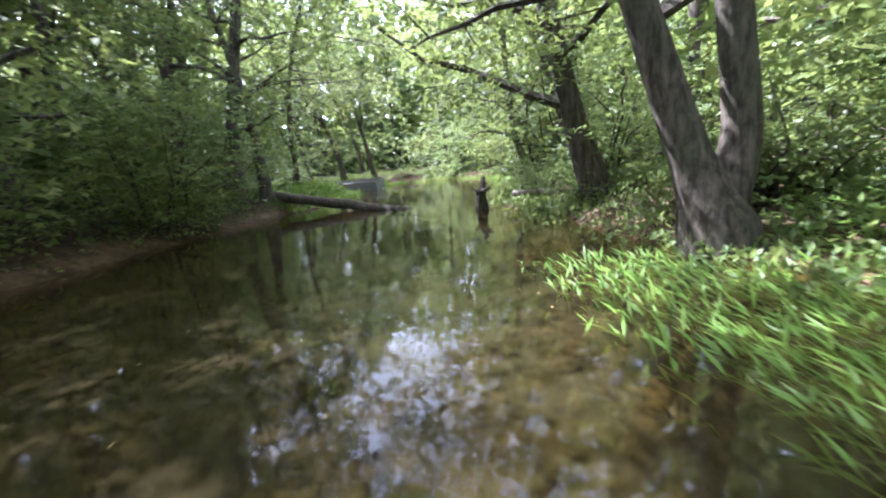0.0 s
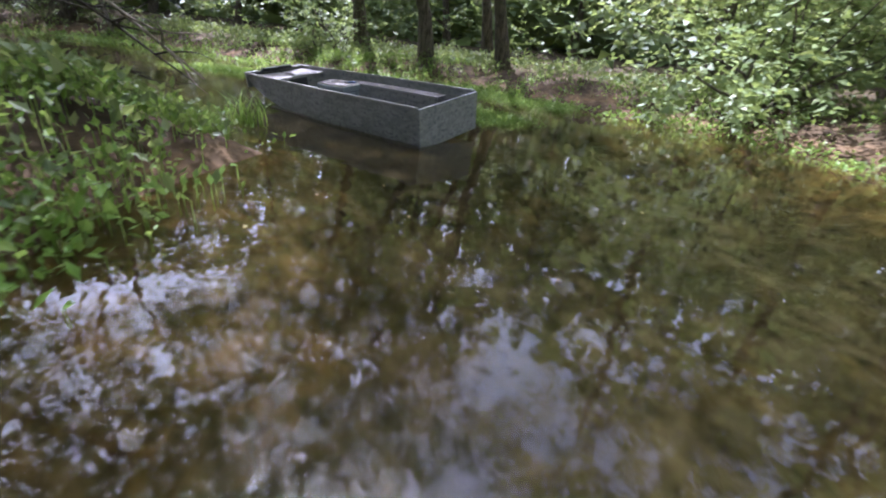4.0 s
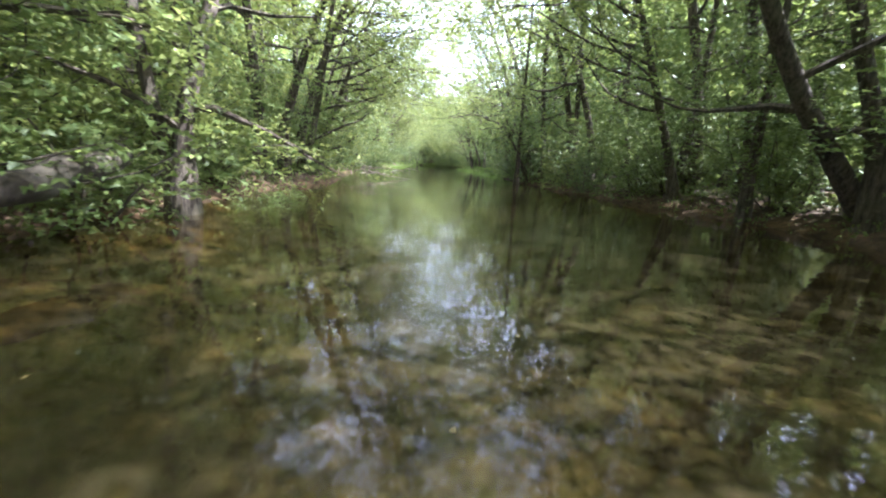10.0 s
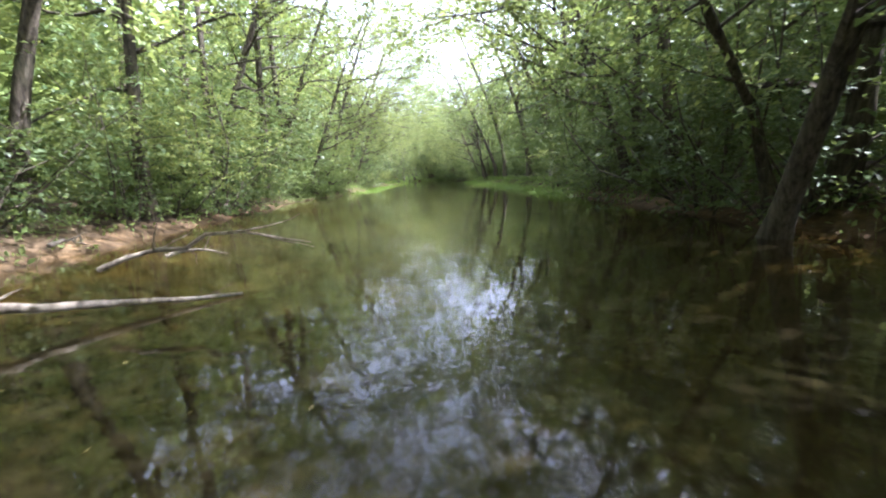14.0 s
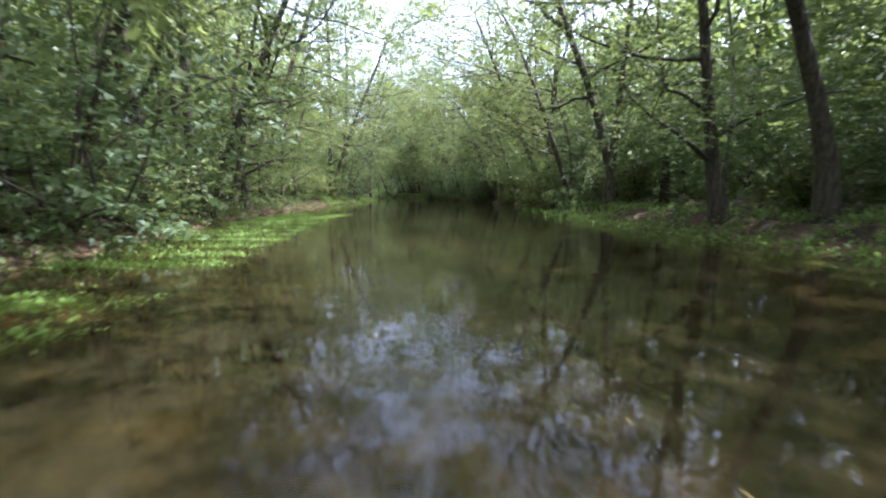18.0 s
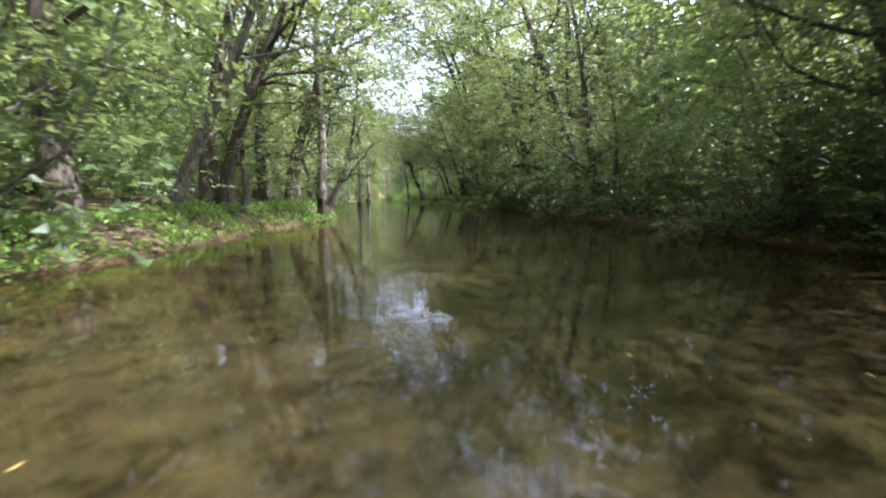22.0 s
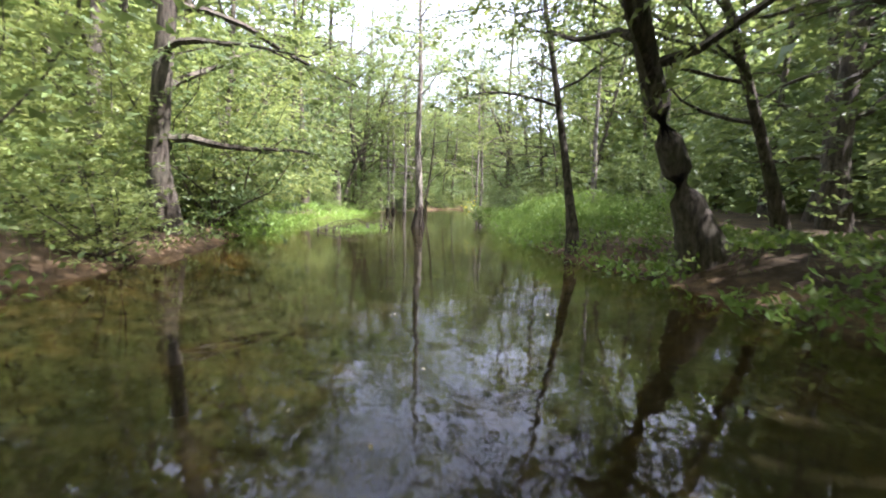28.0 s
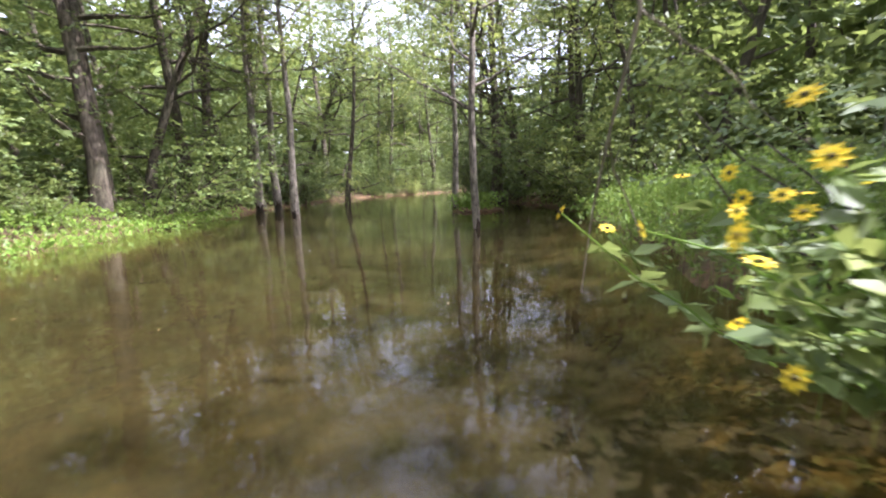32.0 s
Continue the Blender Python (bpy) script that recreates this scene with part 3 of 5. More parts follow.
for t, side, s, k, size in ((29.6, -1, 3.6, 0, 1.0), (30.3, -1, 2.6, 0, 1.1), (30.9, -1, 2.8, 0, 1.2), (31.5, -1, 2.6, 0, 1.0), (32.1, -1, 3.0, 0, 1.2), (32.8, -1, 2.8, 0, 1.1), (33.6, -1, 3.0, 1, 1.1), (9.4, -1, 3.2, 0, 0.9), (10.2, -1, 3.4, 0, 1.0), (11.2, -1, 3.0, 0, 1.0), (12.0, -1, 2.6, 0, 1.0), (13.0, -1, 3.0, 1, 1.0), (13.8, -1, 2.6, 0, 1.0), (14.7, -1, 2.6, 0, 1.1), (15.6, -1, 2.2, 0, 1.1), (16.6, -1, 2.4, 1, 1.0), (17.6, -1, 3.4, 0, 0.9), (18.6, -1, 3.0, 1, 0.9), (20.4, -1, 3.0, 0, 0.9), (21.2, -1, 3.2, 0, 0.9), (9.4, 1, 2.4, 1, 1.0), (10.3, 1, 1.8, 1, 1.1), (11.2, 1, 1.6, 1, 1.0), (12.0, 1, 1.4, 1, 1.1), (12.8, 1, 1.6, 1, 1.0), (14.4, 1, 2.2, 1, 1.0), (15.4, 1, 2.4, 1, 1.0), (16.6, 1, 4.0, 1, 1.1), (17.8, 1, 4.2, 1, 1.1), (19.0, 1, 4.0, 1, 1.0), (20.0, 1, 3.4, 1, 1.0), (20.8, 1, 1.6, 1, 1.0), (21.5, 1, 1.4, 1, 1.1), (22.2, 1, 1.4, 1, 1.0), (22.9, 1, 1.4, 1, 1.1), (23.7, 1, 1.6, 1, 1.0), (25.0, 1, 2.6, 1, 0.9), (26.6, 1, 4.6, 1, 1.0), (2.9, 1, 2.7, 0, 0.8), (3.6, 1, 2.6, 0, 0.9), (4.3, 1, 1.2, 0, 0.8), (5.0, 1, 1.6, 0, 0.8), (5.8, 1, 3.4, 1, 0.9)):
    MOUNDS[k].set(*bank(t, side, s), 70 * t, size)
for x, y, size in ((-26.9, 12.2, 0.7), (-26.2, 13.4, 0.6), (-28.2, 10.6, 0.6)):
    SHRUBS[3].set(x, y, 50 * x, size)
# trees added sunward of the boat, to keep direct sun off it
VAULT[0].set(-7.6, 35.6, -129.0, 0.95)
VAULT[0].set(-10.8, 36.8, -95.0, 1.0)
VAULT[1].set(-5.2, 36.6, -115.0, 1.1)
# tall trees added behind the right bank to cast shade on it
for t, s, k in ((28.3, 6.0, 3), (28.8, 5.4, 0), (29.3, 6.4, 3), (29.9, 7.4, 3), (30.6, 10.0, 0)):
    NEAR[k].set(*bank(t, 1, s), 80 * t, 1.1)
for t, s, size in ((1.5, 0.7, 0.6), (1.9, 0.75, 0.55), (2.25, 0.9, 0.6), (2.6, 0.8, 0.55)):
    SHRUBS[3].set(*bank(t, 1, s), 90 * t, size)
SHRUBS[2].set(-126.7, -130.6, 30, 0.7)
row(rng, SHRUBS, 0.3, 1.8, 2.8, (0.8, 1.8), shrub=True)


def cord(name, points, r, mat, parent, label="", sides=6):
    p = np.asarray(points, float)
    f, g = np.linspace(0, 1, len(p)), np.linspace(0, 1, len(p) * 5)
    p = np.stack([np.interp(g, f, p[:, k]) for k in range(3)], 1)
    for _ in range(3):
        p[1:-1] = (p[:-2] + 2 * p[1:-1] + p[2:]) / 4
    v, fc = tube(p, np.full(len(p), r), sides)
    return solid(name, v, fc, mat, parent, label, True)


# ---- single trees that mark the reaches ----
def own_tree(name, base, label, seed, bark=BARK, leaf=LEAF_MID, path=None, **how):
    """A tree of its own, standing at base; path gives the stem's bends in metres from the base."""
    ob = make_tree(name, tree_data(seed, path=path, small=True, **how), bark, leaf, label)
    ob.matrix_basis = pose(*base)
    return ob


def stem(base, *points):
    return [(0, 0, 0)] + [(p[0] - base[0], p[1] - base[1], p[2] - base[2]) for p in points]


def extra_stem(root, base, points, r, bark, seed):
    """A second trunk of the same tree, with its own branches."""
    rng2 = np.random.default_rng(seed)
    p = np.array(stem(base, *points), float)
    g, f = np.linspace(0, 1, 12), np.linspace(0, 1, len(p))
    p = np.stack([np.interp(g, f, p[:, k]) for k in range(3)], 1)
    v, fc = tube(p, np.linspace(r, r * 0.3, 12), 10)
    solid("trunk", v, fc, bark, root, smooth=True)


B = (3.25, 4.9, 0.25)
twin = own_tree("twin_trunk_tree", B, "large tree with two mossy grey trunks at the water's edge", 101, leaf=LEAF_LIGHT, height=15, radius=0.27, low=6.0, reach=5.5, twigs=714, per=9, leaf_size=0.148, flare=1.6, path=stem(B, (2.85, 5.0, 1.4), (2.2, 5.1, 3.4), (1.5, 5.4, 7), (0.9, 6, 15)))
extra_stem(twin, B, [(3.55, 4.95, 1.2), (3.3, 5.0, 3.6), (3.1, 5.3, 9), (2.9, 5.6, 15)], 0.26, BARK, 1)
B = (-6.1, 15.4, 0.6)
own_tree("forked_tree", B, "slender dark forked tree above a fallen log", 102, leaf=LEAF_LIGHT, height=13, radius=0.17, low=4.6, reach=4, twigs=612, per=9, leaf_size=0.133, path=stem(B, (-6.2, 15.4, 3), (-6.5, 15.5, 5), (-7.4, 15.6, 8.5), (-7.9, 15.8, 13)))
B = (-8.6, 14.6, 0.6)
own_tree("upright_tree", B, "dark upright tree above the fallen log", 126, leaf=LEAF_DARK, height=15, radius=0.22, low=4.5, reach=4.4, twigs=612, per=9, leaf_size=0.141)
B = (4.3, 16.3, 0.5)
own_tree("curved_tree", B, "dark tree with a trunk curving up from the bank", 103, height=11, radius=0.19, low=4.6, reach=3.4, twigs=646, per=9, leaf_size=0.133, path=stem(B, (3.5, 16.6, 0.9), (3.1, 16.8, 2.2), (2.95, 17, 5), (2.6, 17.3, 11)))
B = (4.6, 13.6, 0.5)
own_tree("leaning_tree", B, "dark tree leaning over the creek", 104, height=13, radius=0.2, low=5.0, reach=5, twigs=646, per=9, leaf_size=0.141, path=stem(B, (4.0, 13.8, 3), (2.9, 14.3, 6.5), (1.2, 14.8, 10.5), (0.4, 15, 13)))
B = (-21.8, 34.7, 0.05)
own_tree("crooked_tree", B, "small crooked dark tree standing in the shallows", 105, leaf=LEAF_DARK, height=8, radius=0.13, low=2.0, reach=3.6, twigs=510, per=8, leaf_size=0.126, path=stem(B, (-21.5, 34.75, 0.5), (-22.3, 35.1, 1.5), (-22.6, 35.3, 4), (-22.4, 35.5, 8)))
B = (-39.2, 22.6, 0.0)
own_tree("leaning_tree", B, "grey tree leaning far out over the water", 106, height=12, radius=0.3, low=4.0, reach=4.5, twigs=646, per=9, leaf_size=0.141, path=stem(B, (-37.9, 22.1, 1.2), (-35.4, 21.1, 3.5), (-32.4, 20.0, 7.5), (-31, 19.3, 11)))
B = (-38.9, 19.7, 0.0)
own_tree("slender_tree", B, "thin straight tree standing in the water", 107, leaf=LEAF_DARK, height=12, radius=0.15, low=2.6, reach=3.2, twigs=442, per=8, leaf_size=0.133)
B = (-37.2, 25.2, 0.5)
own_tree("forked_tree", B, "stout forked tree on the grassy shore", 108, height=14, radius=0.24, low=4.6, reach=5, twigs=646, per=9, leaf_size=0.148)
B = (-24.6, 14.2, 0.5)
leftpair = own_tree("twin_trunk_tree", B, "pair of dark curving trunks wrapped in leaves", 109, leaf=LEAF_LIGHT, height=13, radius=0.2, low=2.4, reach=4.6, twigs=714, per=9, leaf_size=0.133, path=stem(B, (-24.7, 14.3, 2), (-25.4, 14.2, 4.5), (-25.2, 14, 8), (-25, 14, 13)))
extra_stem(leftpair, B, [(-24.3, 13.9, 1.6), (-24.0, 13.6, 4), (-24.1, 13.2, 8), (-24, 13, 12)], 0.17, BARK, 2)
B = (-48.5, 1.7, -0.1)
own_tree("tall_water_tree", B, "tall dark mossy tree leaning from the water's edge", 110, height=15, radius=0.2, low=5.5, reach=4.5, twigs=646, per=9, leaf_size=0.148, flare=1.3, path=stem(B, (-48.2, 1.95, 0.8), (-47.6, 2.5, 2.6), (-46.7, 3.3, 5.6), (-46.1, 3.9, 9), (-45.9, 4.1, 15)))
B = (*bank(25.0, 1, 0.9), 0.35)
arch = stem(B, (B[0] * 0.85 - 111.9 * 0.15, B[1] * 0.85 - 91.0 * 0.15, 2.6), (B[0] * 0.45 - 111.9 * 0.55, B[1] * 0.45 - 91.0 * 0.55, 3.1), (-112.5, -91.6, 2.2), (-111.9, -91.0, 0.9))
maple = make_tree("arching_tree", tree_data(127, height=8, radius=0.11, low=2.2, reach=1.7, limbs=20, twigs=430, per=7, leaf_size=0.17, path=arch, droop=0.35), BARK, LEAF_MID, "low broad-leaved tree arching down over the dark water")
maple.matrix_basis = pose(*B)
# stem is bent out so that the added crown shades the boat
B = (-6.5, 39.3, 0.5)
own_tree("spreading_tree", B, "tall spreading tree shading the bend of the creek", 125, leaf=LEAF_MID, height=15, radius=0.2, low=7.5, reach=5.6, limbs=18, twigs=1300, per=9, leaf_size=0.16, path=stem(B, (-6.7, 38.8, 3), (-7.6, 36.9, 7), (-8.7, 34.6, 11), (-9.3, 33.2, 15)))
B = (-50.2, 1.2, 0.3)
own_tree("arching_tree", B, "slender tree arching low over the water", 111, leaf=LEAF_LIGHT, height=7, radius=0.09, low=2.5, reach=3.4, twigs=544, per=9, leaf_size=0.118, path=stem(B, (-49.4, 1.0, 2.2), (-47.8, 0.5, 4.4), (-45.5, -0.3, 5.0), (-43.6, -1.1, 4.5)))
B = (-74.0, -60.8, 0.4)
own_tree("spreading_tree", B, "dark tree with long level mossy limbs", 112, height=9, radius=0.2, low=1.6, reach=6.5, limbs=15, twigs=731, per=9, leaf_size=0.126)
B = (-97.6, -54.4, 0.5)
own_tree("overhanging_tree", B, "tree with silvery boughs drooping to the water", 113, leaf=LEAF_MID, height=11, radius=0.2, low=2.0, reach=6.2, limbs=14, twigs=731, per=9, leaf_size=0.126, droop=0.6)
B = (-102.4, -93.8, 0.2)
own_tree("leaning_tree", B, "dark stem leaning out from the muddy shore", 114, leaf=LEAF_LIGHT, height=9, radius=0.2, low=2.4, reach=4.2, twigs=680, per=9, leaf_size=0.118, path=stem(B, (-103.2, -94.8, 1.3), (-104.7, -96.5, 3.2), (-105.5, -97.2, 6), (-105.9, -97.4, 9)))
B = (-120.94, -118.0, 0.6)
own_tree("leaning_tree", B, "dark leaning tree at the head of the weed bed", 115, leaf=LEAF_DARK, height=13, radius=0.115, low=5.5, reach=4.4, twigs=578, per=9, leaf_size=0.126, flare=1.35, path=stem(B, (-120.95, -118.4, 2.2), (-120.9, -119.0, 4.6), (-120.8, -119.9, 8), (-120.9, -120.8, 13)))
B = (-121.1, -114.5, 0.5)
burl = own_tree("burled_tree", B, "thick dark tree with a knotted burl leaning over the creek", 119, leaf=LEAF_DARK, height=10, radius=0.3, low=5.0, reach=4.2, twigs=578, per=9, leaf_size=0.126, path=stem(B, (-120.5, -114.6, 1.8), (-119.8, -114.65, 3.2), (-118.8, -114.5, 5.6), (-118.2, -114.3, 10)))
v, fc = tube([(1.75, -0.05, 4.0), (1.95, -0.02, 4.2), (2.1, 0.0, 4.4), (2.2, 0.02, 4.6)], [0.1, 0.3, 0.27, 0.1], 9)
solid("burl", v, fc, BARK, burl, "knotted dark burl", True)
B = (-94.8, -86.2, 0.6)
own_tree("leaning_tree", B, "pale-barked tree leaning out over the muddy shore", 120, bark=BARK_PALE, leaf=LEAF_LIGHT, height=12, radius=0.22, low=5.0, reach=4.5, twigs=646, per=9, leaf_size=0.141, path=stem(B, (-95.6, -85.6, 2.6), (-96.9, -84.7, 5.6), (-98.2, -83.7, 9.5), (-98.7, -83.3, 12)))
B = (-103.3, -108.6, 0.8)
own_tree("leaning_tree", B, "pale leaning tree behind the grassy shore", 121, bark=BARK_PALE, leaf=LEAF_MID, height=12, radius=0.22, low=4.5, reach=4.5, twigs=578, per=9, leaf_size=0.141, path=stem(B, (-103.0, -108.7, 2.6), (-102.3, -108.9, 5.6), (-101.6, -109, 12)))
B = (-102.6, -98.0, 0.7)
shore = own_tree("forked_tree", B, "dark forked tree with wavy stems on the grassy shore", 122, leaf=LEAF_LIGHT, height=10, radius=0.13, low=3.0, reach=4.4, twigs=612, per=9, leaf_size=0.118, path=stem(B, (-102.9, -98.4, 1.6), (-102.5, -98.9, 3.4), (-102.0, -99.2, 6), (-101.8, -99.4, 10)))
extra_stem(shore, B, [(-102.8, -98.3, 1.2), (-103.6, -98.6, 3.2), (-104.4, -98.8, 6), (-104.6, -99, 9)], 0.11, BARK, 3)
B = (-116.6, -94.6, 0.4)
own_tree("overhanging_tree", B, "low tree with boughs of broad pale leaves over the creek", 123, leaf=LEAF_LIGHT, height=6.5, radius=0.12, low=1.0, reach=5.0, limbs=18, twigs=1500, per=8, leaf_size=0.15, droop=0.5, one_side=0.75)
B = (-121.6, -103.9, 0.75)
own_tree("upright_tree", B, "straight grey-brown tree on the shaded bank", 116, leaf=LEAF_DARK, height=17, radius=0.3, low=4.0, reach=5, twigs=680, per=9, leaf_size=0.141)


VINES = {4: ((0.5, 1.6, 5.5),)}


def cypress(x, y, height, r, seed, label, low=5.5, flare=2.0, z=None, twigs=320, reach=2.8, dead=0):
    """A pale-barked swamp tree: buttressed foot with a dark ragged water stain, bare stem and a feathery crown."""
    z = float(ground_z(x, y)[0]) if z is None else z
    rng2 = np.random.default_rng(seed)
    root = tagged(new("swamp_cypress"), label, "tree", "pale cypress trees in the water")
    root.matrix_basis = pose(x, y, z)
    hs = np.array([-0.4, 0, 0.2, 0.4, 0.6, 0.8, 1.0, 1.3, 1.8, 2.6, 4, 5.5, 7, 10, height])
    swell = np.interp(hs, [-0.4, 0, 0.4, 0.8, 1.3, 2.2], [flare * 1.12, flare, flare * 0.78, flare * 0.6, 1.12, 1.0])
    rr = r * swell * np.interp(hs, [0, 2, 4, 7, 10, height], [1, 1, 0.85, 0.66, 0.46, 0.07])
    sides, v = 24, []
    for n, (h, q) in enumerate(zip(hs, rr)):
        for k in range(sides):
            b = 2 * math.pi * k / sides
            lobe = 1 + max(0, (1.3 - h)) * 0.13 * math.sin(5 * b + seed) + 0.05 * math.sin(3 * b + h * 2) + rng2.normal(0, 0.03)
            up = h + (0.12 * math.sin(2 * b + seed) + 0.09 * math.sin(7 * b) + rng2.normal(0, 0.05) if n == 6 else 0.0)
            v.append((q * lobe * math.cos(b) + 0.06 * math.sin(h * 0.9 + seed) * min(h, 1), q * lobe * math.sin(b), up))
    quads = np.array([(i * sides + k, i * sides + (k + 1) % sides, (i + 1) * sides + (k + 1) % sides, (i + 1) * sides + k) for i in range(len(hs) - 1) for k in range(sides)])
    v = np.array(v)
    solid("stained_foot", v[:7 * sides], quads[:6 * sides], BARK_STAINED, root, "dark water-stained buttress", True)
    solid("trunk", v[6 * sides:], quads[6 * sides:] - 6 * sides, BARK_PALE, root, smooth=True)
    for turns, at0, z1 in VINES.get(seed, ()):
        zs = np.linspace(0.1, z1, 14)
        ang = at0 + turns * zs
        q = np.interp(zs, hs, rr) + 0.012
        tv, tf = tube(np.stack([q * np.cos(ang) + 0.06 * np.sin(zs * 0.9 + seed) * np.minimum(zs, 1), q * np.sin(ang), zs], 1), np.full(14, 0.009), 6)
        solid("vine", tv, tf, WOOD_DRY, root, "pale woody vine", True)
    wood, an, outs = [], [], []
    for i, u in enumerate(np.linspace(low, height * 0.97, 15)):
        az = i * 2.4 + rng2.uniform(-0.4, 0.4)
        w = np.array([math.cos(az), math.sin(az), rng2.uniform(0.1, 0.6)])
        ln = reach * (1.15 - 0.75 * (u - low) / (height - low)) * rng2.uniform(0.7, 1.2)
        p = limb_path(rng2, (0, 0, u), w / np.linalg.norm(w), ln, 0.15)
        wood.append(tube(p, np.linspace(0.05, 0.008, len(p)), 5))
        for q in p[1:]:
            an.append(q)
            outs.append(w)
    for i in range(dead):
        w = np.array([rng2.uniform(0.5, 1), rng2.uniform(-0.9, 0.3), rng2.uniform(-0.2, 0.3)])
        p = limb_path(rng2, (0, 0, rng2.uniform(1.8, 4.5)), w / np.linalg.norm(w), rng2.uniform(0.7, 1.6), 0.25)
        v, fc = tube(p, np.linspace(0.02, 0.004, len(p)), 5)
        solid("dead_branch", v, fc, BARK_PALE, root, "bare grey dead branch")
    an, outs = np.array(an), np.array(outs)
    pick = rng2.integers(0, len(an), twigs)
    solid("branchwork", *join(wood), BARK_PALE, root)
    solid("crown", *sprays(rng2, an[pick], outs[pick], 9, 0.15, 0.35, 0.5), LEAF_LIGHT, root)
    return root


cypress(-101.06, -90.5, 15, 0.22, 1, "pale bare-stemmed cypress standing at the muddy shore", 6.5, 1.45)
cypress(-111.5, -111.2, 15, 0.17, 2, "slim grey cypress with a dark stained foot in the water", 5.5, 1.9)
cypress(-106.8, -108.6, 15, 0.2, 3, "pale cypress on the grassy bank", 5.0, 1.4)
grove = cypress(-120.27, -129.1, 16, 0.165, 4, "large cypress with buttressed foot and hanging vines in mid-creek", 5.6, 2.0, 0.0, 360, dead=6)
cord("vine", [(-0.03, 0.2, 1.7), (0.09, 0.21, 2.2), (0.0, 0.215, 2.7), (-0.11, 0.18, 3.2), (0.0, 0.19, 3.8), (0.08, 0.17, 4.4), (-0.02, 0.17, 5.2), (0.05, 0.14, 6.2)], 0.028, BARK, grove, "thick dark climbing vine")
cord("dead_branch", [(0.14, 0.1, 2.55), (0.5, -0.05, 2.62), (0.95, -0.25, 2.7), (1.5, -0.5, 2.68)], 0.022, BARK_PALE, grove, "bare grey dead branch")
cord("dead_branch", [(0.14, 0.1, 2.85), (0.6, 0.0, 2.98), (1.1, -0.1, 2.95), (1.4, -0.2, 3.05)], 0.02, BARK_PALE, grove, "bare grey dead branch")
cypress(-125.3, -154.3, 16, 0.2, 5, "pale cypress on the far shore", 7.0, 1.6)
cypress(-125.6, -150.6, 15, 0.18, 6, "pale leaning cypress on the far shore", 7.0, 1.6)
cypress(-132.6, -147.6, 15, 0.15, 7, "slim cypress rising from a small green island", 6.0, 1.5)
cypress(-124.2, -152.0, 14, 0.16, 8, "pale cypress beside a twin on the far shore", 7.0, 1.7)
cypress(-134.0, -132.9, 15, 0.18, 9, "pale straight trunk behind the weedy bank", 6.0, 1.3)
cypress(-141.5, -134.0, 16, 0.2, 10, "pale straight trunk deep in the wood", 7.0, 1.3)
cypress(-128.3, -139.4, 13, 0.1, 11, "thin cypress sapling near the water", 4.0, 1.4, None, 220)
cypress(-113.0, -139.2, 15, 0.17, 12, "cypress over the sunlit grassy shore", 5.0, 1.5)
# ---- fallen wood ----
def log(name, points, r0, r1, mat, label, seed, stubs=3):
    rng2 = np.random.default_rng(seed)
    p = np.asarray(points, float)
    g, f = np.linspace(0, 1, 14), np.linspace(0, 1, len(p))
    p = np.stack([np.interp(g, f, p[:, k]) for k in range(3)], 1) + rng2.normal(0, r0 * 0.12, (14, 3))
    root = tagged(new(name), label, "log")
    v, fc = tube(np.concatenate([p[:1] - (p[1] - p[0]) * 0.02, p, p[-1:] + (p[-1] - p[-2]) * 0.02]), np.concatenate([[0.004], np.linspace(r0, r1, 14) * rng2.uniform(0.92, 1.08, 14), [0.004]]), 11)
    solid("stem", v, fc, mat, root, smooth=True)
    for k in range(stubs):
        q = p[rng2.integers(2, 12)]
        w = rng2.normal(0, 1, 3) * [1, 1, 0.5] + [0, 0, 0.6]
        pp = limb_path(rng2, q, w / np.linalg.norm(w), rng2.uniform(0.3, 1.0) * r0 * 5, 0.2, 5)
        v, fc = tube(pp, np.linspace(r0 * 0.35, 0.008, len(pp)), 6)
        solid("stub", v, fc, mat, root, smooth=True)
    return root


def snag(name, start, tip, r, mat, label, seed, forks=6):
    """A bare dead branch that forks into twigs."""
    rng2 = np.random.default_rng(seed)
    a, b = np.array(start, float), np.array(tip, float)
    ln = np.linalg.norm(b - a)
    g = np.linspace(0, 1, 9)[:, None]
    p = a + (b - a) * g + np.sin(g * np.pi) * [0, 0, 0.1 * ln] + rng2.normal(0, 0.02 * ln, (9, 3)) * np.sin(g * np.pi)
    root = tagged(new(name), label, "branch")
    v, fc = tube(p, np.linspace(r, r * 0.25, 9), 7)
    solid("limb", v, fc, mat, root, smooth=True)
    for k in range(forks):
        i = rng2.integers(2, 8)
        w = (b - a) / ln + rng2.normal(0, 0.6, 3)
        pp = limb_path(rng2, p[i], w / np.linalg.norm(w), ln * rng2.uniform(0.15, 0.4), 0.2, 5)
        v, fc = tube(pp, np.linspace(r * 0.4, 0.004, len(pp)), 5)
        solid("twig", v, fc, mat, root, smooth=True)
    return root


